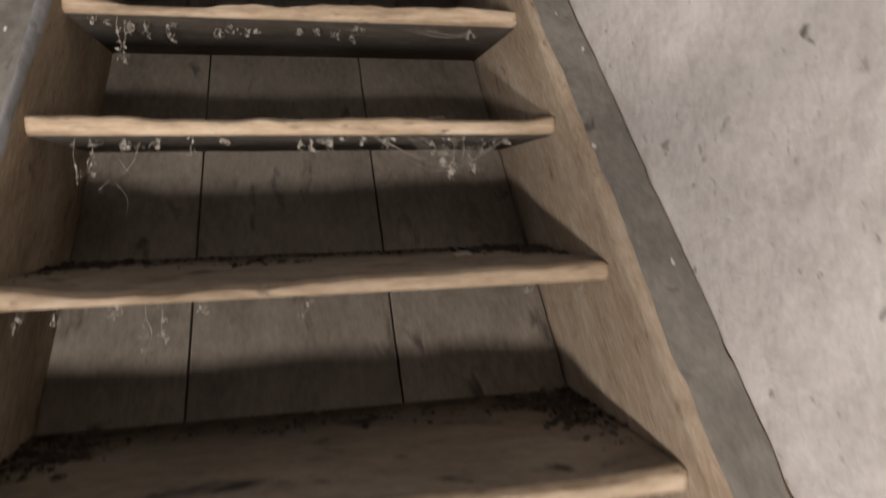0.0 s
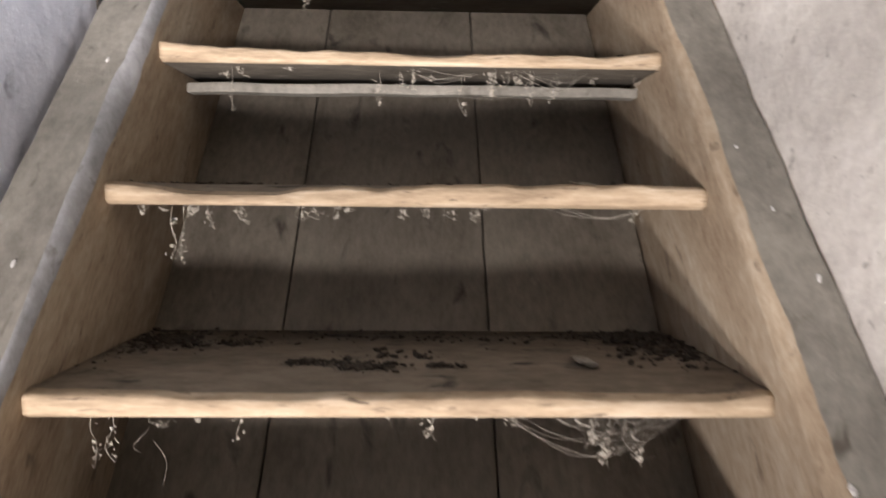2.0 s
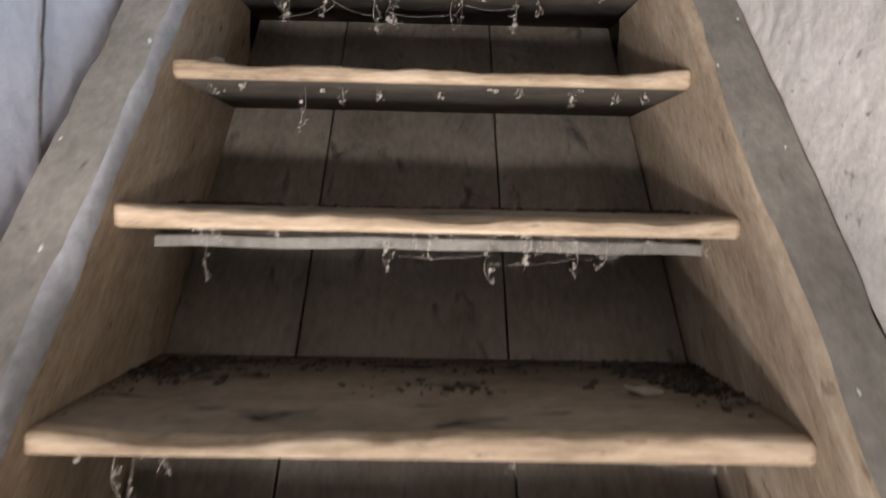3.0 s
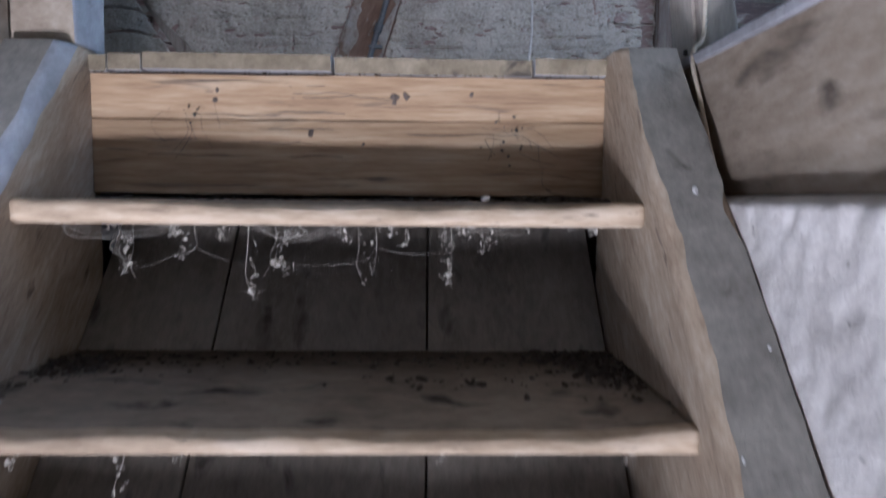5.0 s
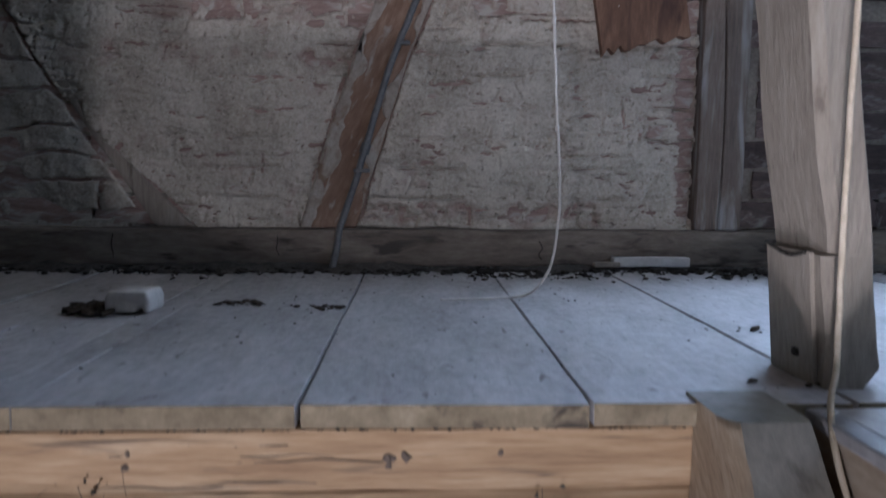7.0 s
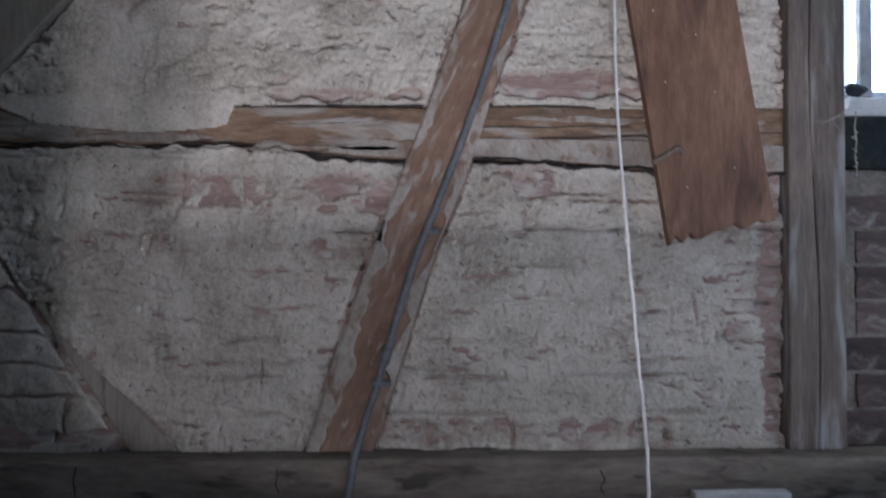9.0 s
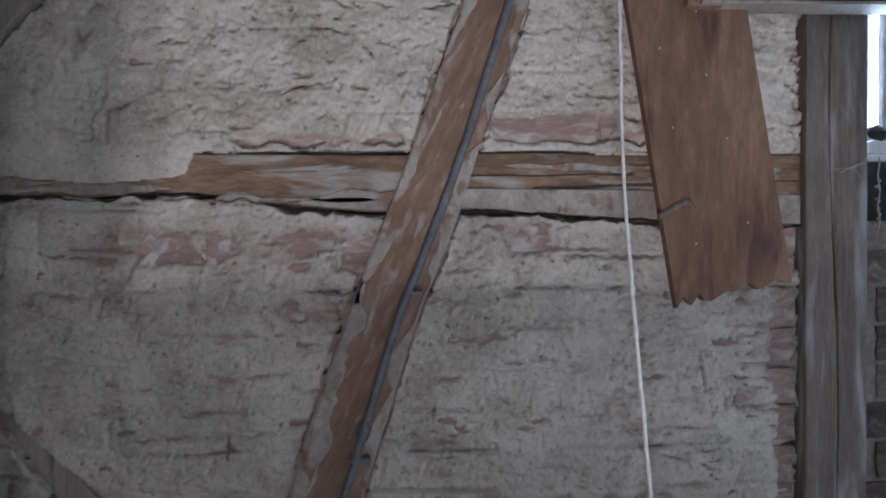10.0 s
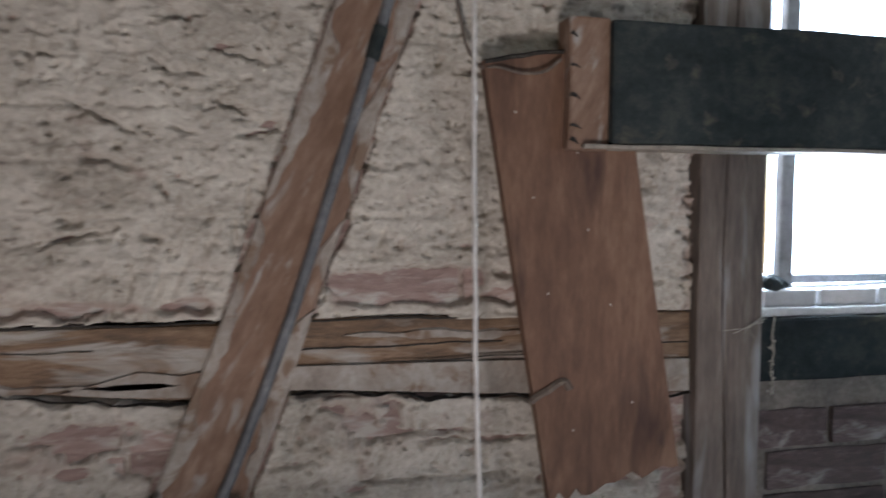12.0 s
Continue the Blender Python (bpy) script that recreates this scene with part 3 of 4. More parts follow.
def dent(px, pz, rx, rz, ang, depth):
    i0, i1 = np.searchsorted(xs, (px - rx * 1.6, px + rx * 1.6))
    j0, j1 = np.searchsorted(zs, (pz - rx * 1.6, pz + rx * 1.6))
    u, v = X[i0:i1, j0:j1] - px, Z[i0:i1, j0:j1] - pz
    c, q = math.cos(ang), math.sin(ang)
    v = v + 0.0016 * np.sin(u * 210 + px * 50) + 0.10 * u * math.sin(px * 90)
    r = ((u * c + v * q) / rx) ** 2 + ((v * c - u * q) / rz) ** 2
    th[i0:i1, j0:j1] -= depth * np.exp(-r * r)
for _ in range(2600):
    dent(rng.uniform(-1.0, 0.83), rng.uniform(0.11, 1.5), rng.uniform(0.002, 0.0055), rng.uniform(0.002, 0.004), rng.uniform(-1, 1), rng.uniform(0.004, 0.012))
for _ in range(170):
    dent(rng.uniform(-0.95, 0.8), rng.uniform(0.11, 0.75), rng.uniform(0.008, 0.03), rng.uniform(0.0022, 0.004), rng.normal(0, 0.12), rng.uniform(0.006, 0.016))
for _ in range(230):
    dent(rng.uniform(-0.95, 0.83), rng.uniform(0.85, 1.5), rng.uniform(0.004, 0.018), rng.uniform(0.0016, 0.0026), rng.normal(-0.35, 0.6), rng.uniform(0.003, 0.008))
for _ in range(70):
    dent(rng.uniform(-0.75, 0.8), rng.uniform(0.11, 0.72), rng.uniform(0.008, 0.022), rng.uniform(0.0022, 0.0035), 1.57 + rng.normal(0, 0.3), rng.uniform(0.004, 0.010))
# the larger slits and gouges, along the courses and across them
for px, pz, rx, ang in ((-0.61, 0.564, 0.040, 0.0), (0.18, 0.473, 0.054, 0.0), (-0.23, 0.407, 0.044, 0.0), (0.13, 0.396, 0.027, 0.0), (0.80, 0.327, 0.043, 0.05), (-0.60, 0.641, 0.044, 0.0),
                        (0.24, 0.134, 0.031, -1.6), (0.64, 0.402, 0.034, -1.4), (0.69, 0.350, 0.020, -1.8), (0.31, 0.311, 0.018, 0.1), (0.50, 0.637, 0.063, 0.1), (0.40, 0.639, 0.039, -0.1),
                        (-0.52, 0.338, 0.036, 0.1), (-0.30, 0.262, 0.031, -1.6), (0.61, 0.177, 0.039, -0.1), (-0.47, 0.154, 0.046, 0.0), (-0.21, 0.118, 0.012, -1.5), (-0.11, 0.569, 0.057, 0.0), (0.82, 0.213, 0.024, -0.5)):
    dent(px, pz, rx, 0.0036, ang, 0.020)
for px, pz, rx, ang in ((-0.18, 1.232, 0.033, 0.0), (-0.10, 1.145, 0.056, -0.5), (0.01, 1.129, 0.020, -0.2), (0.08, 1.164, 0.027, -0.3), (0.12, 1.129, 0.026, 0.1), (0.10, 1.022, 0.034, -1.7),
                        (0.08, 0.970, 0.020, -1.6), (-0.02, 1.041, 0.017, -1.0), (0.09, 1.242, 0.044, -0.1), (-0.02, 1.224, 0.020, -0.7), (-0.17, 0.965, 0.027, 0.35), (-0.28, 1.176, 0.013, -0.8),
                        (-0.32, 1.087, 0.017, -1.6), (-0.15, 0.972, 0.060, 0.1), (-0.38, 1.055, 0.018, 0.2), (0.83, 0.899, 0.023, 0.0)):
    dent(px, pz, rx, 0.0034, ang, 0.012)
# bare patches
def patch(x0, x1, z0, z1, soft=0.02):
    return (np.clip((X - x0) / soft, 0, 1) * np.clip((x1 - X) / soft, 0, 1) * np.clip((Z - z0) / soft, 0, 1) * np.clip((z1 - Z) / soft, 0, 1))


bare = (0.75 * patch(0.20, 0.55, 0.85, 0.93) + 0.75 * patch(-0.30, 0.06, 0.845, 0.885) + 0.55 * patch(-0.62, 0.02, 0.60, 0.71, 0.03)
        + 0.62 * patch(-0.10, 0.60, 0.095, 0.185, 0.03) + 0.8 * patch(0.765, 0.86, 0.10, 0.72, 0.035) + 0.5 * patch(0.80, 0.86, 0.72, 1.4, 0.03)
        + 0.45 * patch(-0.72, -0.40, 0.50, 0.60, 0.03) + 0.4 * patch(-0.40, -0.02, 0.50, 0.58, 0.03) + 0.4 * patch(0.22, 0.5, 0.62, 0.71, 0.03)
        + 0.4 * patch(-1.2, -0.86, 0.60, 0.95, 0.05))
wearmap = 0.8 * bare + 0.40 * fbm(X, Z, 11, 105, 4) + 0.26 * fbm(X, Z * 1.4, 38, 106, 3)
th -= 0.020 * np.clip((wearmap - 0.38) * 4, 0, 1)
thin = np.clip((wearmap - 0.16) * 2.0, 0, 0.55) * np.clip(0.6 + rag2, 0, 1)
# the upper field is coarser and thicker
up = np.clip((Z - 0.86) / 0.08, 0, 1)
th += up * (0.004 + 0.004 * fbm(X, Z * 1.6, 9, 115, 5) + 0.0035 * fbm(X + 0.3 * Z, Z * 1.8, 34, 116, 3))
# timbers left free, with ragged edges
cut = (X > brace_l(Z) + 0.8 * edge - 0.003) & (X < brace_r(Z) + 0.8 * edge + 0.003)
zlo = np.interp(X, (-1.25, -0.55, -0.40, -0.26, -0.168, -0.043, 0.009, 0.16, 0.34, 0.55, 0.86), (0.757, 0.752, 0.763, 0.752, 0.736, 0.726, 0.721, 0.728, 0.717, 0.700, 0.69))
zhi = np.interp(X, (-1.25, -0.86, -0.85, -0.80, -0.79, -0.55, -0.40, -0.372, -0.355, 0.86), (0.842, 0.842, 0.838, 0.812, 0.800, 0.782, 0.790, 0.800, 0.844, 0.838))
cut |= (Z > zlo + 0.7 * edge + 0.007 * rag2 - 0.004) & (Z < zhi + 0.4 * edge)
cut |= X > 0.836 + 0.4 * edge - 0.03 * np.clip(vnoise(X, Z, 9, 125) - 0.45, 0, 1)
over = (X < -0.355) & (Z > zhi - 0.02) & (Z < 0.86)
th = np.where(over, np.maximum(th, 0.011), th)
corner = (X < left_crack(Z) + 0.4 * edge) & (Z < 0.70)
row2 = (Z - Z_SILL) / 0.092 + 0.75 * fbm(X, Z, 4, 137, 4)
f2 = row2 - np.floor(row2)
slit2 = np.exp(-(np.minimum(f2, 1 - f2) / (0.07 + 0.07 * rag)) ** 2)
col2 = X / 0.19 + 0.37 * np.floor(row2) + 0.7 * fbm(X, Z, 6, 138, 3)
c2 = col2 - np.floor(col2)
vj = np.exp(-(np.minimum(c2, 1 - c2) / 0.03) ** 2)
stone = 0.004 + 0.018 * fbm(X, Z, 8, 135, 5) - 0.05 * np.clip(slit2 - 0.25, 0, 1) * np.clip(0.45 + 1.6 * fbm(X, Z, 6, 136, 2), 0, 1) - 0.04 * np.clip(0.3 + 2 * fbm(X, Z, 7, 139, 2), 0, 1) * np.clip(vj - 0.3, 0, 1)
th = np.where(corner, stone, th)
cut |= np.abs(X - left_crack(Z) - 0.4 * edge) < 0.005
cut &= ~(corner & (np.abs(X - left_crack(Z)) > 0.02) & (Z < 0.66) & (X < left_crack(Z)))
cut |= (X > left_crack(Z) - 0.004) & (X < left_edge(Z) + edge) & (Z < 0.42)
cut |= (X < top_left(Z) + 0.6 * edge) & (Z > 0.86)
Y = np.where(cut, 1.096, YW - th)
plaster = sheet("plaster", np.stack([X, Y, Z], -1), M_PLASTER, wall, thin)
tagged(plaster, "cracked cream lime plaster showing brick courses")

# timbers
def timber(name, label, poly, y0, y1, mat, seed, cuts=0):
    bm = prism(poly, y0, y1, "y", 0.005)
    ob = part(name, bm, mat)
    return tagged(ob, label, "timber")


def ragged(lo, hi, n, fn0, fn1, amp, seed):
    z = np.linspace(lo, hi, n)
    a = fn0(z) + amp * fbm(z, z * 0 + seed, 11, seed, 3)
    b = fn1(z) + amp * fbm(z, z * 0 + seed + 5, 11, seed + 7, 3)
    return [(float(p), float(q)) for p, q in zip(a, z)] + [(float(p), float(q)) for p, q in zip(b[::-1], z[::-1])]


timber("wall_brace", "slanting red-brown timber brace with scraps of plaster", ragged(0.100, 1.9, 30, brace_l, brace_r, 0.0025, 3), 1.037, 1.2, M_BRACE, 1)
main_brace = scene.objects["wall_brace"]
for lo, hi, f0, f1, sd in ((0.102, 1.62, 0.86, 1.0, 3), (0.102, 0.62, 0.0, 0.24, 14), (0.55, 1.05, 0.0, 0.14, 25), (1.0, 1.5, 0.0, 0.22, 36)):
    zz = np.linspace(lo, hi, int((hi - lo) / 0.012))
    w = brace_r(zz) - brace_l(zz)
    rg = fbm(zz, zz * 0 + sd, 14, 400 + sd, 4)
    taper = np.clip(np.minimum(zz - lo, hi - zz) / 0.12, 0, 1)
    a = brace_l(zz) + w * (f0 + (0.30 * rg if f0 > 0 else 0) + (1 - taper) * (f1 - f0) * (0.8 if f0 > 0 else 0))
    b = brace_l(zz) + w * (f1 + (0.30 * rg if f0 == 0 else -0.01) - (1 - taper) * (f1 - f0) * (0.8 if f0 == 0 else 0))
    a, b = np.clip(a, brace_l(zz) + 0.001, None), np.clip(b, None, brace_r(zz) - 0.001)
    b = np.maximum(b, a + 0.002)
    n = len(zz)
    bm = bmesh.new()
    vs = [[bm.verts.new((float(x), y, float(z))) for x, y in ((p, 1.0375), (p * 0.8 + q * 0.2, 1.0335), (p * 0.2 + q * 0.8, 1.0335), (q, 1.0375))] for p, q, z in zip(a, b, zz)]
    for r0, r1 in zip(vs, vs[1:]):
        for k in range(3):
            bm.faces.new((r0[k], r0[k + 1], r1[k + 1], r1[k]))
    part("plaster_smear", bm, M_SMEAR, main_brace, "pale plaster smear along the edge")
def rail_low(x):
    return float(np.interp(x, (-1.25, -0.55, -0.40, -0.26, -0.168, -0.043, 0.009, 0.16, 0.34, 0.55, 0.86), (0.757, 0.752, 0.763, 0.752, 0.736, 0.726, 0.721, 0.728, 0.717, 0.700, 0.69))) + 0.004


rails = []
for x0, x1 in ((-1.7, 0.06), (0.14, 0.836)):
    under = [(float(x), rail_low(x) + 0.003 * noise.noise(Vector((x * 30, 0, 0)))) for x in np.linspace(x0, x1, 26)]
    rail = timber("wall_rail", "weathered horizontal timber rail set in the wall", under + [(x1, 0.838), (x0, 0.846)], 1.046, 1.19, M_RAIL, 2)
    rails.append(rail)
part("split_half", prism([(0.16, 0.736), (0.50, 0.712), (0.834, 0.70), (0.834, 0.757), (0.50, 0.768), (0.16, 0.772)], 1.0405, 1.046, "y", 0.002), M_SMEAR, rails[1], "pale lower split half of the rail")
part("plaster_smear", prism([(-0.17, 0.744), (-0.10, 0.736), (0.0, 0.730), (0.03, 0.732), (0.035, 0.770), (0.0, 0.764), (-0.06, 0.772), (-0.12, 0.756)], 1.0425, 1.046, "y", 0.001), M_SMEAR, rails[0], "pale plaster smear on the rail")
# black strips drawn for the shade of the deep gap under the rail
for x0, x1, sd in ((-1.02, 0.01, 1), (0.16, 0.60, 5), (0.62, 0.835, 9)):
    bm = bmesh.new()
    xs2 = np.linspace(x0, x1, int((x1 - x0) / 0.006))
    mid = np.array([rail_low(x) - 0.004 for x in xs2]) + 0.012 * fbm(xs2, xs2 * 0 + sd, 22, 600 + sd, 4) + 0.008 * fbm(xs2, xs2 * 0 + sd, 7, 640 + sd, 2)
    half = np.clip(0.0022 + 0.0052 * fbm(xs2, xs2 * 0 + sd, 12, 610 + sd, 3), 0.0004, 0.006)
    vs = [[bm.verts.new((float(x), yy, float(c + u * h))) for u, yy in ((-1, 1.046), (0, 1.0372), (1, 1.046))] for x, c, h in zip(xs2, mid, half)]
    for p, q in zip(vs, vs[1:]):
        for u in range(2):
            bm.faces.new((p[u], q[u], q[u + 1], p[u + 1]))
    part("crack", bm, M_DIRT_AND_GAP, wall, "ragged dark crack under the rail")
# ragged plaster left on the rail
for x0, x1, z0, z1, sd in ((-1.05, -0.62, 0.772, 0.800, 1), (-0.74, -0.40, 0.764, 0.786, 2), (-0.34, 0.0, 0.738, 0.762, 3), (-0.27, -0.12, 0.800, 0.812, 4), (0.24, 0.62, 0.806, 0.820, 5)):
    xs2 = np.linspace(x0, x1, int((x1 - x0) / 0.006))
    taper = np.clip(np.minimum(xs2 - x0, x1 - xs2) / 0.05, 0, 1)
    mid = (z0 + z1) / 2 + 0.006 * fbm(xs2, xs2 * 0 + sd, 9, 700 + sd, 3)
    half = (z1 - z0) / 2 * np.clip(0.75 + 1.3 * fbm(xs2, xs2 * 0 + sd, 17, 720 + sd, 4), 0.04, 1.5) * taper + 0.0003
    bm = bmesh.new()
    vs = [[bm.verts.new((float(x), yy, float(c + u * h))) for u, yy in ((-1, 1.0458), (-0.7, 1.0425), (0.6, 1.0425), (1, 1.0458))] for x, c, h in zip(xs2, mid, half)]
    for p, q in zip(vs, vs[1:]):
        for u in range(3):
            bm.faces.new((p[u], q[u], q[u + 1], p[u + 1]))
    part("plaster_smear", bm, M_SMEAR, rails[0] if x1 < 0.1 else rails[1], "ragged scrap of plaster on the rail")
# splits along the rail, and the joint over it with its shadow drawn dark
for i, (x0, x1, z0, z1, r) in enumerate(((0.17, 0.50, 0.796, 0.800, 0.0017), (0.30, 0.60, 0.772, 0.778, 0.0015), (0.60, 0.83, 0.792, 0.786, 0.0016),
                                         (-0.34, 0.05, 0.842, 0.842, 0.0022), (0.15, 0.56, 0.842, 0.840, 0.0020))):
    pts = [(x0 + (x1 - x0) * t, 1.0452 if z0 > 0.774 else 1.0405, z0 + (z1 - z0) * t + 0.0012 * math.sin(11 * t + i)) for t in np.linspace(0, 1, 9)]
    part("crack", tube(pts, r * 0.8, 5, 4, 0.002, 70 + i), M_DIRT_AND_GAP, wall)
timber("wall_post", "upright grey-brown timber post with a long split", ragged(0.098, 1.95, 26, lambda z: 0.838 + 0 * z, lambda z: 0.893 + 0.01 * np.sin(z * 5), 0.002, 9), 1.028, 1.2, M_TIMBER, 4)
timber("wall_post", "upright grey-brown timber post with a long split", ragged(0.098, 1.95, 26, lambda z: 0.8965 + 0.01 * np.sin(z * 5), lambda z: 0.964 + 0 * z, 0.002, 12), 1.030, 1.2, M_TIMBER, 5)
timber("wall_brace", "lower slanting brace smeared with plaster", ragged(0.100, 0.70, 14, lambda z: left_crack(z) + 0.014, left_edge, 0.004, 21), 1.047, 1.2, M_POST, 6)
timber("wall_brace", "dark upper slanting timber", ragged(0.865, 1.9, 12, lambda z: top_left(z) - 0.30, lambda z: top_left(z) - 0.004, 0.003, 31), 1.02, 1.2, M_POST, 7)
sill = tagged(part("sill_beam", slab((-1.65, 0.985, 0.006), (2.3, 1.25, 0.1), 0.008, 60, 0.005, 5), M_SILL), "long dirty timber sill along the wall foot", "timber")
for i, (x, z, h) in enumerate(((-0.66, 0.055, 0.07), (-0.25, 0.06, 0.05), (0.42, 0.05, 0.05), (0.10, 0.04, 0.04))):
    part("crack", tube([(x + 0.004 * math.sin(9 * t + i), 0.9845, z + h * (t - 0.5)) for t in (0, 0.3, 0.6, 1)], 0.0014, 5, 5, 0.003, i), M_DIRT_AND_GAP, sill)

# ---------------------------------------------------------------- window
window = thing("window_1", "small bright attic window with a rough timber frame", "window", kind="structure")
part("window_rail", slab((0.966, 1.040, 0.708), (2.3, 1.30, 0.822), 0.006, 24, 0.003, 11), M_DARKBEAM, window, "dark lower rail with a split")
part("window_sill", slab((0.968, 1.046, 0.8225), (1.87, 1.30, 0.838), 0.004, 20, 0.003, 12), M_BLOCK, window, "pale dusty sill board")
part("window_stile", slab((1.022, 1.066, 0.872), (1.050, 1.086, 1.72), 0.004, 16, 0.003, 13), M_EDGE_BLUE, window)
part("window_stile", slab((1.835, 1.10, 0.886), (1.868, 1.14, 1.72), 0.004), M_EDGE_BLUE, window)
part("window_frame", slab((1.008, 1.10, 1.68), (1.835, 1.14, 1.72), 0.004), M_EDGE_BLUE, window)
part("window_frame", slab((1.008, 1.10, 0.876), (1.835, 1.14, 0.892), 0.004), M_EDGE_BLUE, window)
rnd = random.Random(4)
x = 0.99
while x < 1.84:
    w = rnd.uniform(0.09, 0.16)
    part("sill_brick", slab((x, 1.06, 0.838), (min(x + w, 1.868), 1.28, 0.872 + rnd.uniform(-0.004, 0.004)), 0.005, 0, 0.002, int(x * 50)), M_BLOCK, window)
    x += w + 0.007
pane = part("pane", slab((1.034, 1.118, 0.892), (1.835, 1.121, 1.68), 0), M_GLASS, window, "overexposed glass pane")
pane.visible_shadow = False
bm = bmesh.new()
bmesh.ops.create_icosphere(bm, subdivisions=2, radius=1, matrix=Matrix.Translation((1.0, 1.05, 0.884)) @ Matrix.Diagonal((0.022, 0.014, 0.015, 1)))
for v in bm.verts:
    v.co += noise.noise_vector(v.co * 45) * 0.014
part("latch", bm, M_DARKBEAM, window, "dark lumpy rusted latch")

# ---------------------------------------------------------------- dark beam and the red board
beam = thing("roof_beam", "near-black beam end against the window light", "beam")
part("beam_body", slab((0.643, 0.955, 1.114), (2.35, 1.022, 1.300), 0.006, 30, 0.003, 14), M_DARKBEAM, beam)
bm = slab((0.578, 0.968, 1.104), (0.645, 1.020, 1.306), 0.005, 10, 0.004, 15)
part("end_block", bm, M_BRACE, beam, "brown end block with nail notches")
part("underside", slab((0.600, 0.957, 1.106), (2.3, 1.015, 1.1125), 0.002, 20, 0.002, 16), M_POST, beam, "pale lower edge")
rnd = random.Random(17)
for z in (1.118, 1.14, 1.185, 1.230, 1.277):
    w, h = rnd.uniform(0.006, 0.014), rnd.uniform(0.003, 0.007)
    poly = [(0.579, z + h * 0.2), (0.582, z + h), (0.582 + w * 0.5, z + h * 0.8), (0.584 + w, z - h), (0.581 + w * 0.6, z - h * 0.2), (0.583, z - h * 0.1)]
    part("nail_notch", prism(poly, 0.9640, 0.969, "y", 0.0004), M_DIRT_AND_GAP, beam)

red = thing("hanging_board", "red-brown plank hung askew with a jagged lower end", "board")
rnd = random.Random(11)
poly = [(0.450, 1.238), (0.672, 1.272), (0.788, 0.590)]
steps = 16
for i in range(1, steps):
    t = (i + rnd.uniform(-0.35, 0.35)) / steps
    poly.append((0.788 - 0.223 * t, 0.590 - 0.048 * t + rnd.choice((0.014, 0.004, -0.004, 0.009, 0.0)) * rnd.uniform(0.5, 1.4)))
poly.append((0.565, 0.538))
bm = prism(poly, 0.990, 1.014, "y", 0.0015)
part("plank", bm, M_RED, red)
part("split_scar", tube([(0.527, 0.9885, 0.712), (0.555, 0.989, 0.727), (0.585, 0.989, 0.742), (0.594, 0.989, 0.730)], 0.0062, 6, 5, 0.005), M_KNOT, red, "dark scar in the wood")
# dark tube in place of the shadow in the gap above the plank
part("torn_edge", tube([(0.452, 0.989, 1.236), (0.50, 0.990, 1.246), (0.555, 0.989, 1.252), (0.60, 0.990, 1.260)], 0.0036, 6, 5, 0.004, 3), M_DIRT_AND_GAP, red, "dark line standing in for the shadow gap along the upper edge")
for xx, zz in ((0.50, 1.16), (0.53, 1.03), (0.60, 1.10), (0.62, 0.98), (0.66, 0.86), (0.555, 0.88), (0.60, 0.66), (0.70, 0.70)):
    part("nail", slab((xx, 0.989, zz), (xx + 0.003, 0.991, zz + 0.004), 0.001), M_WEB, red)
tagged(part("loose_wire", tube([(0.40, 1.00, 1.40), (0.42, 1.01, 1.30), (0.445, 1.0, 1.235), (0.47, 0.985, 1.225), (0.53, 0.98, 1.218), (0.57, 0.978, 1.24)], 0.0026, 6, 8, 0.006), M_KNOT),
       "stiff dark wire looped over the red-brown plank", "wire")

# ---------------------------------------------------------------- conduit and cords
conduit = thing("conduit", "thin grey conduit fixed along the slanting brace", "conduit")
path = [(0.345, 1.018, 1.44), (0.300, 1.018, 1.285), (0.275, 1.020, 1.204), (0.167, 1.021, 0.864), (0.094, 1.021, 0.668), (0.028, 1.022, 0.502),
        (-0.042, 1.022, 0.27), (-0.076, 1.020, 0.165), (-0.093, 0.985, 0.105), (-0.100, 0.968, 0.06), (-0.112, 0.958, 0.0)]
part("tube", tube(path, 0.0085, 10, 6, 0.0015), M_PIPE, conduit, smooth=True)
part("sleeve", tube([(0.300, 1.016, 1.285), (0.286, 1.018, 1.238)], 0.0115, 10, 2), M_DARKBEAM, conduit)
part("clip", tube([(-0.028, 1.020, 0.318), (-0.036, 1.020, 0.292)], 0.0125, 10, 2), M_PIPE, conduit)
part("clip", slab((-0.062, 1.014, 0.244), (-0.020, 1.030, 0.254), 0.002), M_PIPE, conduit)
part("clip", slab((0.050, 1.014, 0.565), (0.082, 1.030, 0.575), 0.002), M_PIPE, conduit)

wire = tagged(part("white_cable", tube([(0.380, 0.74, 1.95), (0.376, 0.74, 1.4), (0.373, 0.72, 1.0), (0.373, 0.70, 0.75), (0.369, 0.645, 0.58), (0.366, 0.58, 0.38), (0.369, 0.545, 0.22),
                                              (0.360, 0.53, 0.10), (0.337, 0.535, 0.040), (0.310, 0.55, 0.012), (0.277, 0.556, 0.006), (0.200, 0.545, 0.005), (0.145, 0.535, 0.005)],
                                             0.0026, 8, 8, 0.0016), M_CORD, smooth=True), "thin white cable hanging down to the attic floor", "cable")
for x, y, z in ((0.368, 0.633, 0.545), (0.369, 0.651, 0.60), (0.3665, 0.570, 0.33)):
    part("kink", tube([(x - 0.001, y - 0.002, z - 0.006), (x + 0.001, y + 0.002, z + 0.006)], 0.0038, 8, 2), M_CORD, wire)
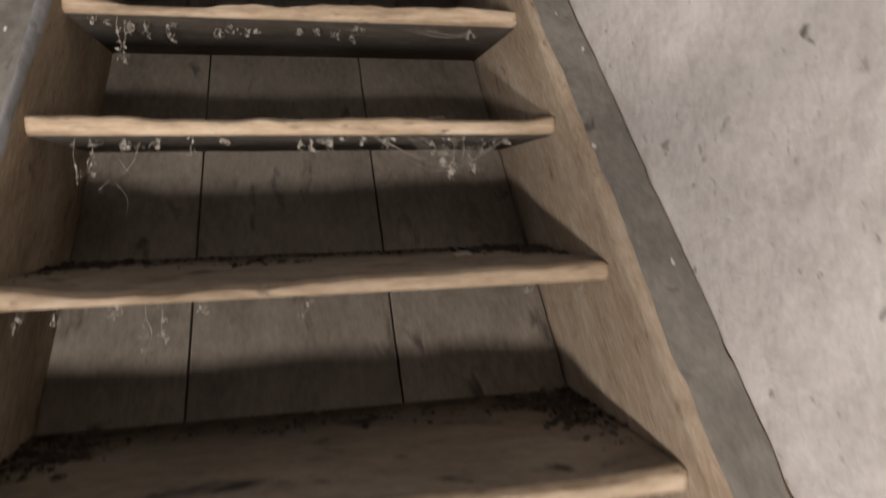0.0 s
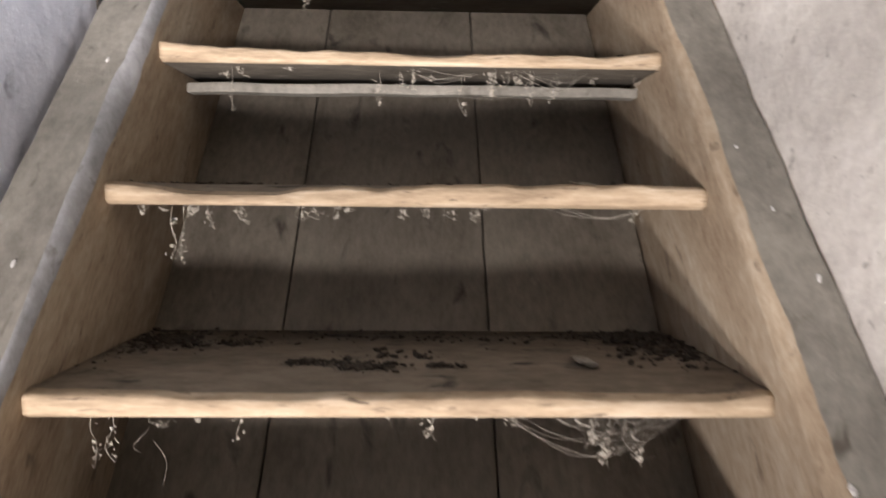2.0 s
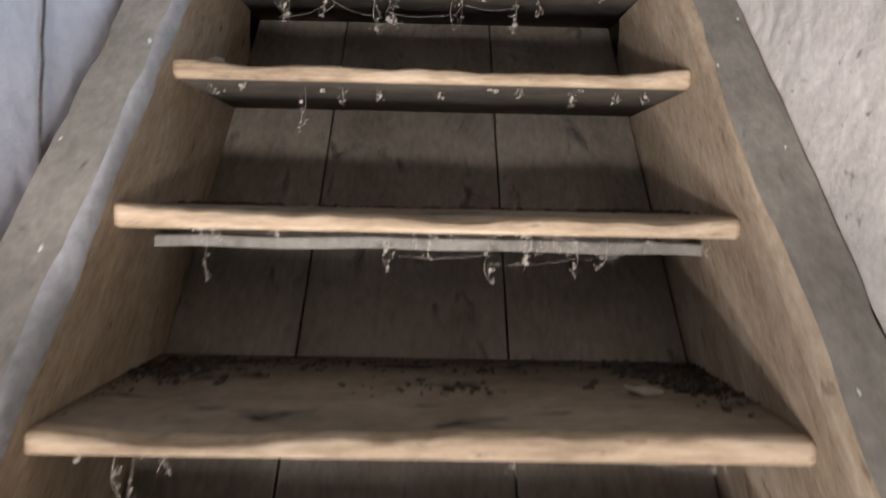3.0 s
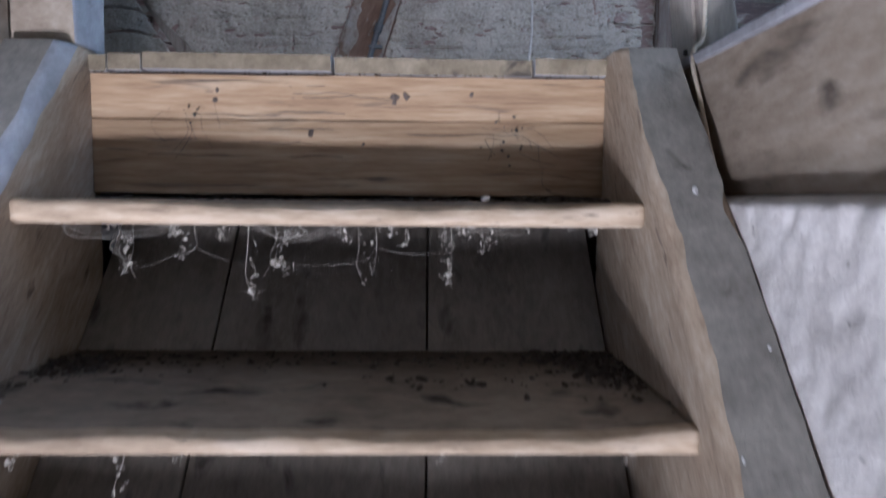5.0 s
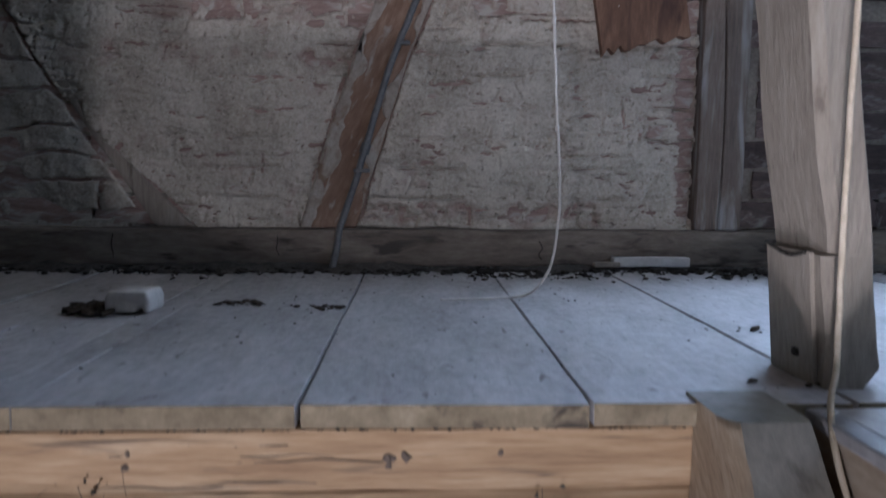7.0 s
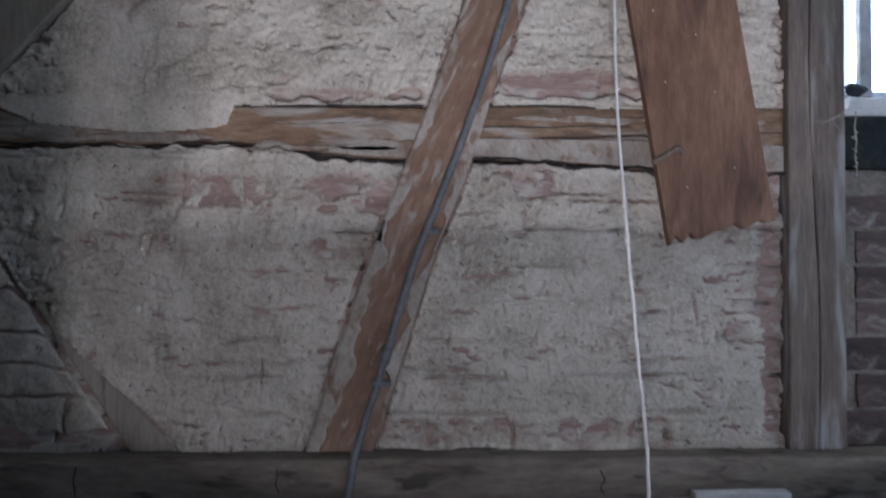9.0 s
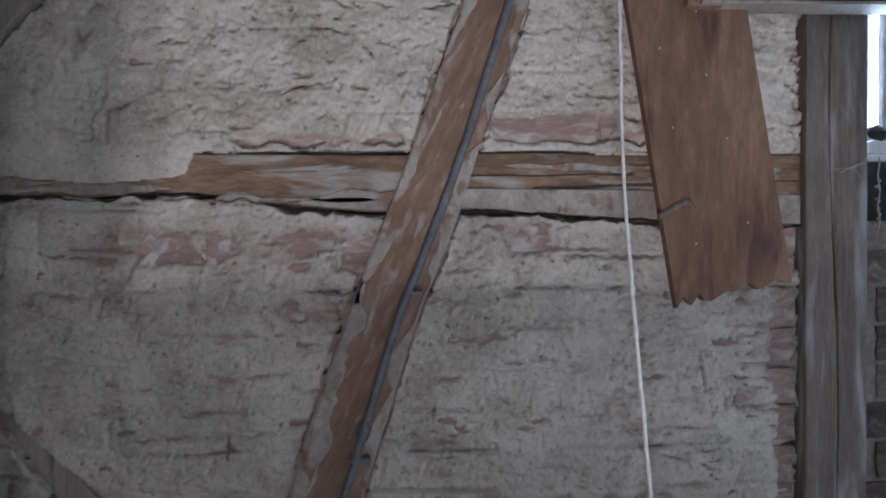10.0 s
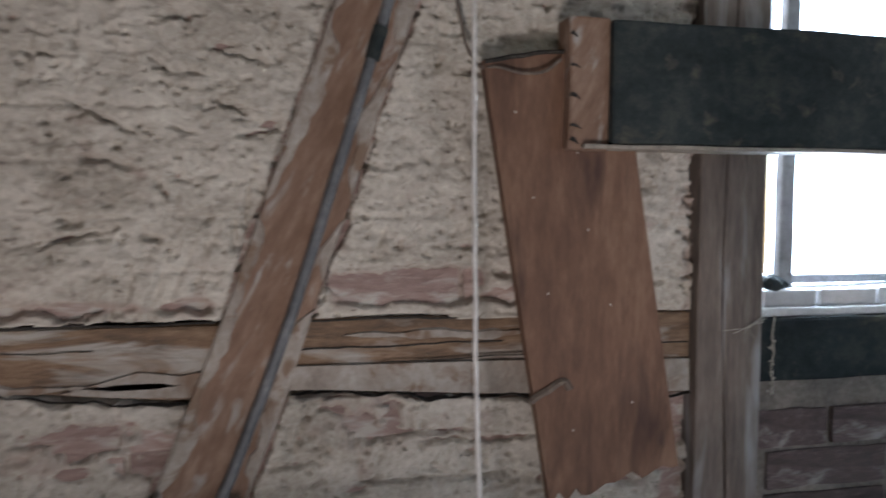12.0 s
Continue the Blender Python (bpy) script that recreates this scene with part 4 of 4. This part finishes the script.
tagged(part("rope", tube([(0.552, -0.016, 1.3), (0.553, -0.016, 0.45), (0.556, -0.016, 0.20), (0.557, -0.017, 0.09), (0.550, -0.03, 0.035), (0.513, -0.085, -0.005), (0.503, -0.150, -0.090), (0.502, -0.208, -0.187), (0.500, -0.26, -0.30)],
                                 0.0034, 8, 8, 0.001), M_ROPE, smooth=True), "thin tan rope hanging down beside the post", "rope")

# ---------------------------------------------------------------- posts at the stair head
post = thing("corner_post", "leaning grey timber post at the stair opening", "post")
bm = bmesh.new()
rings = []
for z, dx, e in ((-0.030, 0.024, 0.0), (0.05, 0.018, 0), (0.155, 0.006, 0), (0.157, 0.010, -0.004), (0.30, -0.014, -0.004), (0.47, -0.036, -0.003), (0.8, -0.080, 0), (1.3, -0.145, 0), (1.98, -0.235, 0)):
    w = 0.001 * math.sin(z * 40)
    rings.append([bm.verts.new(p) for p in ((0.548 + dx - e + w, 0.018, z), (0.558 + dx - e, 0.008 + w, z), (0.603 + dx + e, 0.010, z), (0.611 + dx + e, 0.02, z),
                                           (0.611 + dx + e + w, 0.128, z), (0.548 + dx - e, 0.128 + w, z))])
for a, b in zip(rings, rings[1:]):
    for k in range(6):
        bm.faces.new((a[k], a[(k + 1) % 6], b[(k + 1) % 6], b[k]))
bm.faces.new(rings[0][::-1])
bm.faces.new(rings[-1])
for v in rings[0][2:4]:
    v.co.z += 0.055
bmesh.ops.subdivide_edges(bm, edges=[e for e in bm.edges if abs(e.verts[0].co.z - e.verts[1].co.z) > 0.08], cuts=3)
for v in bm.verts:
    v.co += noise.noise_vector(v.co * 14) * 0.003
bmesh.ops.recalc_face_normals(bm, faces=bm.faces)
part("shaft", bm, M_POST, post)
part("cladding", prism([(0.566, -0.022), (0.548, 0.158), (0.554, 0.158), (0.572, -0.022)], 0.030, 0.124, "y", 0.001), M_POST, post, "thin board nailed to the post foot")
part("nail", slab((0.556, 0.058, 0.028), (0.5625, 0.067, 0.037), 0.001), M_DIRT_AND_GAP, post)
part("crack", tube([(0.5465, 0.036, 0.158), (0.5445, 0.07, 0.150), (0.5455, 0.12, 0.160)], 0.0025, 5, 4, 0.002), M_DIRT_AND_GAP, post)

bm = slab((-0.507, -0.065, 0.004), (-0.400, 0.028, 1.98), 0.006, 24, 0.004, 21)
# daylight from the right put into the colour of the +x side
for f in bm.faces:
    f.material_index = 1 if f.normal.x > 0.5 else 0
jamb = tagged(part("newel_post", bm, [M_TRIM, M_EDGE_BLUE]), "brown timber upright on the stringer head, one side coloured pale as if daylit", "post")
partition = thing("partition", "brown plank partition beside the stair opening", "partition")
y = -0.07
for i in range(9):
    w = 0.24 + 0.03 * ((i * 5) % 3)
    part("plank", slab((-0.515, y - w, 0.002), (-0.490, y - 0.004, 1.98), 0.003, 12, 0.003, 30 + i), M_TRIM, partition)
    y -= w

# ---------------------------------------------------------------- loose things on the floor
blk = thing("wooden_block", "pale worn block with a notched foot on the floor", "block")
poly = [(0.0, 0.0), (0.052, 0.0), (0.054, 0.009), (0.064, 0.010), (0.066, 0.0), (0.076, 0.0), (0.078, 0.022), (0.072, 0.037), (0.006, 0.037), (0.0, 0.024)]
b1 = part("block_body", prism(poly, 0.0, 0.062, "y", 0.005), M_BLOCK, blk, smooth=True)
blk.matrix_world = pose(-0.430, 0.425, 0.003, 0, 0, -3)
lath = thing("broken_lath", "short broken pale lath lying against the sill", "lath")
part("strip", slab((0.60, 0.955, 0.010), (0.80, 0.982, 0.034), 0.003, 10, 0.002, 51), M_BLOCK, lath)
part("splinter", slab((0.55, 0.950, 0.008), (0.62, 0.975, 0.022), 0.004, 8, 0.005, 52), M_POST, lath)

gx, gy = np.meshgrid(np.linspace(-1.6, 2.25, 520), np.linspace(0.80, 0.992, 32), indexing="ij")
bank = -0.010 + 0.020 * np.clip((gy - 0.86) / 0.12, 0, 1) + 0.010 * fbm(gx, gy, 9, 500, 4) + 0.006 * fbm(gx, gy, 40, 510, 3)
tagged(sheet("dirt_bank", np.stack([gx, gy, bank], -1)[:, ::-1], M_DUST), "low bank of dust and rubble along the sill", "dirt", kind="stuff")
crumbs("floor_dirt", "black dirt and rubble heaped along the sill", "dirt",
       [(x, 0.94, 0.0, 0.10, 0.035, 150, 0.016) for x in np.linspace(-1.2, 1.6, 13)] + [(0.36, 0.86, 0, 0.06, 0.02, 90, 0.013), (1.0, 0.90, 0, 0.12, 0.05, 140, 0.02)], M_DIRT_AND_GAP, 1)
crumbs("floor_crumbs", "scattered dark crumbs and chips on the boards", "crumbs",
       [(0.1, 0.55, 0.0010, 0.5, 0.24, 240, 0.0038), (-0.225, 0.51, 0.0015, 0.022, 0.012, 30, 0.013), (-0.06, 0.475, 0.0015, 0.02, 0.010, 26, 0.011),
        (0.62, 0.30, 0.0015, 0.05, 0.01, 8, 0.013), (0.55, 0.02, 0.0015, 0.05, 0.012, 8, 0.012), (-0.455, 0.45, 0.0015, 0.018, 0.014, 160, 0.024),
        (0.35, 0.82, 0.0015, 0.3, 0.03, 80, 0.009)], M_CRUMB, 2)
spots = []
for k in range(1, 7):
    y, z = nosing(k)
    spots += [(0.0, y + 0.20, z, 0.22, 0.05, 26, 0.005), (0.30, y + 0.22, z, 0.05, 0.05, 40, 0.010), (-0.12 + 0.05 * k, y + 0.17, z, 0.05, 0.018, 30, 0.010),
              (-0.3, y + 0.24, z, 0.05, 0.04, 36, 0.010)]
for k in range(0, 7):
    y, z = nosing(k)
    spots += [(0.355, y + 0.235, z, 0.022, 0.045, 420, 0.009), (0.33, y + 0.29, z, 0.04, 0.02, 260, 0.010), (-0.345, y + 0.255, z, 0.028, 0.032, 300, 0.009),
              (0.05 * (k % 3) - 0.06, y + 0.28, z, 0.16, 0.02, 160, 0.007)]
y, z = nosing(2)
spots += [(-0.10, y + 0.125, z, 0.026, 0.008, 190, 0.0055), (-0.05, y + 0.108, z, 0.018, 0.010, 210, 0.006), (-0.13, y + 0.132, z, 0.010, 0.005, 60, 0.008), (0.05, y + 0.11, z, 0.012, 0.006, 60, 0.007), (-0.24, y + 0.24, z, 0.025, 0.012, 90, 0.006)]
y, z = nosing(6)
spots += [(0.30, y + 0.15, z, 0.03, 0.03, 120, 0.014), (0.345, y + 0.11, z, 0.02, 0.02, 60, 0.012), (0.0, y + 0.20, z, 0.25, 0.012, 160, 0.008)]
for k in range(0, 6):
    y, z = nosing(k)
    spots += [(sx * 0.375, y + 0.20, z, 0.012, 0.07, 70, 0.005) for sx in (-1, 1)] + [(0.0, y + 0.318, z, 0.26, 0.012, 110, 0.005)]
spots += [(x, -0.0275, -0.0285, 0.03, 0.0006, 10, 0.0045) for x in np.linspace(-0.38, 0.36, 14)]
crumbs("tread_crumbs", "dark crumbs and dirt lying on the treads", "crumbs", spots, M_CRUMB, 3)


def flake(x, k, d, rz, s, label):
    y, z = nosing(k)
    bm = bmesh.new()
    bmesh.ops.create_icosphere(bm, subdivisions=2, radius=1, matrix=Matrix.Translation((x, y + d, z + 0.006)) @ Euler((0.2, 0.1, rz)).to_matrix().to_4x4() @ Matrix.Diagonal((s, s * 0.45, 0.004, 1)))
    for v in bm.verts:
        v.co += noise.noise_vector(v.co * 40) * 0.008
    tagged(part("plaster_flake", bm, M_WEB), label, "flake")


flake(0.22, 2, 0.12, 1.9, 0.026, "curled pale flake lying on the tread")
flake(0.27, 3, 0.16, 0.3, 0.030, "curled pale flake lying on the tread")
flake(0.21, 1, 0.10, 0.4, 0.020, "curled pale flake lying on the tread")
flake(-0.40 + 0.05, 5, 0.06, 0.2, 0.018, "curled pale flake lying on the tread")
flake(0.20, 6, 0.035, 0.1, 0.008, "curled pale flake lying on the tread")

# ---------------------------------------------------------------- cobwebs
def cobweb(k, hangs, seed, sag=()):
    """Dusty strands under the nosing of a tread: hangs are (x, length, tuft)."""
    rnd = random.Random(seed)
    y, z = nosing(k)
    z -= THICK
    bm = bmesh.new()
    for x, length, tuft in hangs:
        yy = y + rnd.uniform(0.02, 0.09)
        p = [(x, yy, z + 0.004)]
        for i in range(1, 4):
            p.append((x + rnd.gauss(0, 0.0025) * i, yy + rnd.gauss(0, 0.006), z - length * i / 3))
        tube(p, 0.00025 + 0.0002 * rnd.random(), 4, 3, 0.0012, seed, bm)
        for _ in range(tuft + 2):
            f = rnd.random() ** 0.6
            q = Vector(p[0]).lerp(Vector(p[-1]), f) + Vector((rnd.gauss(0, 0.004), rnd.gauss(0, 0.004), 0))
            h = Vector((rnd.gauss(0, 1), rnd.gauss(0, 0.6), rnd.gauss(-0.4, 1))).normalized() * rnd.uniform(0.002, 0.006)
            tube([q, q + h * 0.5 + Vector((rnd.gauss(0, 0.0012), 0, rnd.gauss(0, 0.0012))), q + h], rnd.uniform(0.0003, 0.0008), 4, 3, 0.0, seed, bm)
        for _ in range(tuft // 3):
            # matted clots of dust caught in the strand
            q = Vector(p[0]).lerp(Vector(p[-1]), 0.35 + 0.65 * rnd.random()) + Vector((rnd.gauss(0, 0.002), rnd.gauss(0, 0.002), 0))
            r = rnd.uniform(0.0008, 0.0026)
            made = bmesh.ops.create_icosphere(bm, subdivisions=2, radius=r, matrix=Matrix.Translation(q))["verts"]
            for v in made:
                v.co += noise.noise_vector(v.co * 420) * r * 1.1
        if tuft >= 14:
            # a matted star with arms caught on its neighbours
            c = Vector(p[2]).lerp(Vector(p[3]), rnd.random())
            made = bmesh.ops.create_icosphere(bm, subdivisions=2, radius=0.0036 if tuft < 20 else 0.0062, matrix=Matrix.Translation(c))["verts"]
            for v in made:
                v.co += noise.noise_vector(v.co * 190) * 0.0045
            for i in range(4):
                a = 1.57 * i + rnd.uniform(-0.4, 0.4)
                arm = Vector((math.cos(a), rnd.uniform(-0.2, 0.4), math.sin(a))) * rnd.uniform(0.008, 0.022)
                tube([c, c + arm * 0.5 + Vector((0, 0, -0.002)), c + arm], 0.00035, 4, 3, 0.0008, seed + i, bm)
    far = sorted(h for h in hangs if h[1] > 0.045)
    for h, g in zip(far, far[1:]):
        if g[0] - h[0] < 0.20:
            za, zb = z - h[1] * rnd.uniform(0.4, 0.9), z - g[1] * rnd.uniform(0.4, 0.9)
            tube([(h[0], y + 0.055, za), ((h[0] + g[0]) / 2, y + 0.06, (za + zb) / 2 - 0.006), (g[0], y + 0.055, zb)], 0.00022, 4, 6, 0.0012, seed, bm)
    for a, b, low in sag:
        for i in range(4):
            ya, f = y + 0.03 + 0.008 * i, rnd.uniform(0.5, 1.0)
            m = ((a + b) / 2 + rnd.gauss(0, 0.02), ya, z - low * f)
            tube([(a + rnd.gauss(0, 0.01), ya, z), m, (b + rnd.gauss(0, 0.01), ya + 0.02, z)], 0.00025, 4, 6, 0.003, seed + i, bm)
    for a, b, low in sag:
        if low < 0.035:
            continue
        n = 16
        grid = []
        peak = rnd.uniform(0.55, 0.75)
        for i in range(n):
            t = i / (n - 1)
            drop = low * (min(t / peak, (1 - t) / (1 - peak)) ** 1.6) * rnd.uniform(0.85, 1.1)
            grid.append([bm.verts.new((a + (b - a) * t, y + 0.045 + 0.01 * math.sin(5 * t), z - drop * u / 4)) for u in range(5)])
        for p, q in zip(grid, grid[1:]):
            for u in range(4):
                bm.faces.new((p[u], q[u], q[u + 1], p[u + 1])).material_index = 1
    ob = part("cobweb", bm, [M_WEB, M_FILM])
    return tagged(ob, "dusty grey cobweb strands hanging under a tread", "cobweb", group="cobwebs under the treads", kind="stuff")


def scatter(seed, n, longest):
    rnd = random.Random(seed)
    return [(rnd.uniform(-0.37, 0.37), longest * rnd.uniform(0.2, 1.0) ** 1.5, rnd.randint(3, 9)) for _ in range(n)]


cobweb(1, scatter(21, 9, 0.03) + [(-0.20, 0.05, 8), (-0.23, 0.075, 6)], 1)
cobweb(2, scatter(22, 16, 0.03) + [(-0.33, 0.06, 10), (-0.35, 0.07, 8), (0.24, 0.07, 22), (0.25, 0.055, 16), (0.22, 0.05, 14), (0.03, 0.022, 12), (0.0, 0.02, 12), (-0.02, 0.02, 10), (0.12, 0.02, 8)], 2,
       [(0.10, 0.34, 0.06), (0.16, 0.26, 0.034)])
cobweb(3, scatter(23, 16, 0.022) + [(-0.28, 0.03, 10), (-0.25, 0.025, 12), (-0.32, 0.075, 9), (-0.315, 0.08, 10), (-0.14, 0.018, 8), (-0.11, 0.018, 8)], 3, [(0.2, 0.34, 0.02)])
cobweb(4, scatter(24, 14, 0.035) + [(-0.30, 0.07, 8), (-0.06, 0.055, 12), (0.08, 0.07, 12), (0.13, 0.04, 14), (0.2, 0.055, 9), (0.24, 0.05, 9)], 4, [(0.0, 0.1, 0.02), (0.18, 0.28, 0.04)])
cobweb(5, scatter(25, 10, 0.02) + [(-0.21, 0.075, 10), (0.23, 0.022, 10), (0.30, 0.018, 8), (-0.15, 0.03, 6)], 5)
cobweb(6, scatter(26, 20, 0.03) + [(-0.11, 0.10, 14), (-0.09, 0.072, 22), (-0.28, 0.07, 14), (-0.30, 0.05, 10), (0.155, 0.085, 16), (0.05, 0.07, 8), (0.03, 0.08, 6), (0.20, 0.04, 8), (-0.2, 0.05, 9)], 6,
       [(-0.36, -0.20, 0.02), (-0.11, 0.0, 0.025), (0.16, 0.25, 0.02)])
bm = bmesh.new()
rnd = random.Random(31)
for i in range(14):
    x, z = 0.26 + rnd.gauss(0, 0.035), -0.125 + rnd.gauss(0, 0.03)
    p = Vector((x, -0.03 - 0.02 * rnd.random(), z))
    q = p + Vector((rnd.gauss(0.03, 0.03), -0.03 * rnd.random(), -0.04 * rnd.random() - 0.005))
    tube([p, (p + q) / 2 + Vector((rnd.gauss(0, 0.008), 0, rnd.gauss(0, 0.008))), q], 0.0004, 4, 4, 0.002, i, bm)
for i in range(6):
    x = -0.24 + rnd.gauss(0, 0.03)
    p = Vector((x, -0.03, -0.085 + rnd.gauss(0, 0.012)))
    tube([p, p + Vector((rnd.gauss(0, 0.01), -0.008, -0.02)), p + Vector((rnd.gauss(0, 0.02), -0.012, -0.05))], 0.0003, 4, 4, 0.002, i, bm)
for i in range(26):
    q = Vector((0.255 + rnd.gauss(0, 0.022), -0.032 - 0.012 * rnd.random(), -0.125 + rnd.gauss(0, 0.022))) if i < 18 else Vector((-0.235 + rnd.gauss(0, 0.012), -0.03, -0.085 + rnd.gauss(0, 0.01)))
    r = rnd.uniform(0.0006, 0.0024)
    for v in bmesh.ops.create_icosphere(bm, subdivisions=2, radius=r, matrix=Matrix.Translation(q))["verts"]:
        v.co += noise.noise_vector(v.co * 300) * r * 1.2
tagged(part("cobweb", bm, M_DUST), "dark dirty cobweb clinging to the header planks", "cobweb", kind="stuff")
bm = bmesh.new()
for i in range(6):
    y, z = nosing(2)
    p = Vector((-0.30 + rnd.gauss(0, 0.03), y + 0.14 + rnd.gauss(0, 0.02), z - THICK - 0.07 * rnd.random()))
    q = p + Vector((rnd.gauss(0, 0.02), rnd.gauss(0, 0.01), rnd.gauss(-0.02, 0.02)))
    tube([p, (p + q) / 2 + Vector((rnd.gauss(0, 0.006), 0, rnd.gauss(0, 0.006))), q], 0.0004, 4, 4, 0.003, i, bm)
tagged(part("cobweb", bm, M_WEB), "matted pale cobweb tangle under a tread", "cobweb", kind="stuff")
# webs at the window post
bm = bmesh.new()
rnd = random.Random(9)
tube([(0.985, 1.03, 0.83), (0.985, 1.028, 0.79), (0.984, 1.028, 0.74), (0.986, 1.028, 0.69)], 0.0016, 5, 6, 0.005, 1, bm)
for i in range(26):
    q = Vector((0.985 + rnd.gauss(0, 0.003), 1.028, 0.69 + 0.14 * rnd.random()))
    bmesh.ops.create_icosphere(bm, subdivisions=1, radius=rnd.uniform(0.001, 0.0035), matrix=Matrix.Translation(q))
for i in range(4):
    tube([(0.968, 1.027, 0.835 - 0.005 * i), (0.93, 1.020, 0.812), (0.885 + 0.02 * i, 1.026, 0.806 - 0.004 * i)], 0.0006, 4, 6, 0.004, 4 + i, bm)
tagged(part("cobweb", bm, M_WEB), "white cobweb threads beside the window", "cobweb", kind="stuff")

# ---------------------------------------------------------------- attic shell, unseen, added to close the space
tagged(part("ceiling", slab((-1.8, -3.1, 1.96), (2.5, 1.35, 2.06), 0), M_TRIM), kind="structure")
tagged(part("wall_attic_west", slab((-1.8, -3.1, -0.1), (-1.62, 1.35, 2.0), 0), M_PLASTER), kind="structure")
# opening left for the guessed window of the added fill light
for a, b in (((2.34, -3.1, -0.1), (2.5, -0.98, 2.0)), ((2.34, -0.12, -0.1), (2.5, 1.35, 2.0)), ((2.34, -0.98, -0.1), (2.5, -0.12, 0.82)), ((2.34, -0.98, 1.68), (2.5, -0.12, 2.0))):
    tagged(part("wall_attic_east", slab(a, b, 0), M_PLASTER), kind="structure")
for a, b in (((-1.8, -3.1, -0.1), (-0.75, -2.95, 2.0)), ((0.75, -3.1, -0.1), (2.5, -2.95, 2.0))):
    tagged(part("wall_attic_south", slab(a, b, 0), M_PLASTER), kind="structure")

# ragged mortar round the hole that lets daylight in
bm = bmesh.new()
loops = []
for y, grow in ((1.0535, 1.12), (1.060, 1.0), (1.085, 1.25)):
    ring = []
    for i in range(28):
        a = 2 * math.pi * i / 28
        r = grow * (1 + 0.22 * noise.noise(Vector((math.cos(a) * 1.7, math.sin(a) * 1.7, 3.0))))
        ring.append(bm.verts.new((1.277 + 0.016 * r * math.cos(a) + 0.005 * math.sin(a), y, 0.146 + 0.026 * r * math.sin(a))))
    loops.append(ring)
edge = []
for i in range(28):
    a = 2 * math.pi * i / 28
    u, v = math.cos(a), math.sin(a)
    m = max(abs(u), abs(v))
    edge.append(bm.verts.new((1.277 + (0.072 if u > 0 else 0.095) * u / m, 1.0560, 0.143 + 0.041 * v / m)))
loops.insert(0, edge)
for p, q in zip(loops, loops[1:]):
    for i in range(28):
        bm.faces.new((p[i], p[(i + 1) % 28], q[(i + 1) % 28], q[i]))
bmesh.ops.recalc_face_normals(bm, faces=bm.faces)
part("mortar_rim", bm, M_BRICK, wall, "sooty broken mortar round a small hole")

for a, b in (((0.966, 1.0635, 0.10), (1.20, 1.10, 0.706)), ((1.36, 1.0635, 0.10), (2.3, 1.10, 0.706)), ((1.20, 1.0635, 0.184), (1.36, 1.10, 0.706))):
    part("mortar_bed", slab(a, b, 0.002, 10, 0.003, 61), M_MORTAR, wall)
# ---------------------------------------------------------------- bricks of the wall
brick_meshes = []
rnd = random.Random(77)
for n in range(6):
    bm = bmesh.new()
    bmesh.ops.create_grid(bm, x_segments=5, y_segments=3, size=0.5)
    for v in bm.verts:
        ex, ey = abs(v.co.x) > 0.49, abs(v.co.y) > 0.49
        v.co = Vector((v.co.x + rnd.uniform(-0.012, 0.012), rnd.uniform(-0.03, 0.03) + (0.06 if ex or ey else 0), v.co.y + rnd.uniform(-0.03, 0.03)))
    border = [e for e in bm.edges if e.is_boundary]
    ext = bmesh.ops.extrude_edge_only(bm, edges=border)["geom"]
    for v in ext:
        if isinstance(v, bmesh.types.BMVert):
            v.co.y = 1.0
    bmesh.ops.recalc_face_normals(bm, faces=bm.faces)
    for f in bm.faces:
        f.normal_flip() if f.normal.y > 0.5 else None
    me = bpy.data.meshes.new("brick")
    bm.to_mesh(me)
    bm.free()
    me.materials.append(M_BRICK)
    brick_meshes.append(me)
pink_meshes = []
for me in brick_meshes:
    copy = me.copy()
    copy.materials.clear()
    copy.materials.append(M_BRICK_PINK)
    pink_meshes.append(copy)


def brick(x0, x1, z0, z1):
    ob = new("brick", rnd.choice(brick_meshes if x0 > 0.95 else pink_meshes))
    ob.parent = wall
    ob.location = ((x0 + x1) / 2, YW + rnd.uniform(-0.002, 0.006), (z0 + z1) / 2)
    ob.scale = (x1 - x0, 0.052, z1 - z0)
    ob.rotation_euler = (0, rnd.uniform(-0.012, 0.012), 0)


def courses(x0, x1, z0, rows, shift=0.0):
    for r in range(rows):
        z = z0 + r * COURSE
        x = x0 - (0.131 if r % 2 else 0.0) - shift
        while x < x1:
            w = 0.262 * rnd.choice((1, 1, 1, 0.5))
            a, b = max(x, x0) + 0.005, min(x + w, x1) - 0.005
            if a < 1.30 and b > 1.25 and abs(z + 0.04 - 0.143) < 0.04:
                if b > 1.36:
                    a = 1.345
                else:
                    b = 1.25
            if b - a > 0.03:
                brick(a, b, z + 0.006 + rnd.uniform(-.002, .002), z + COURSE - 0.005 + rnd.uniform(-.002, .002))
            x += w


courses(-1.0, 0.836, Z_SILL, 7)
courses(-1.0, 0.836, Z_SILL + 7 * COURSE - 0.012, 1)
courses(-0.95, 0.836, 0.845, 7, 0.06)
courses(0.968, 2.2, Z_SILL + 0.002, 7, 0.1)
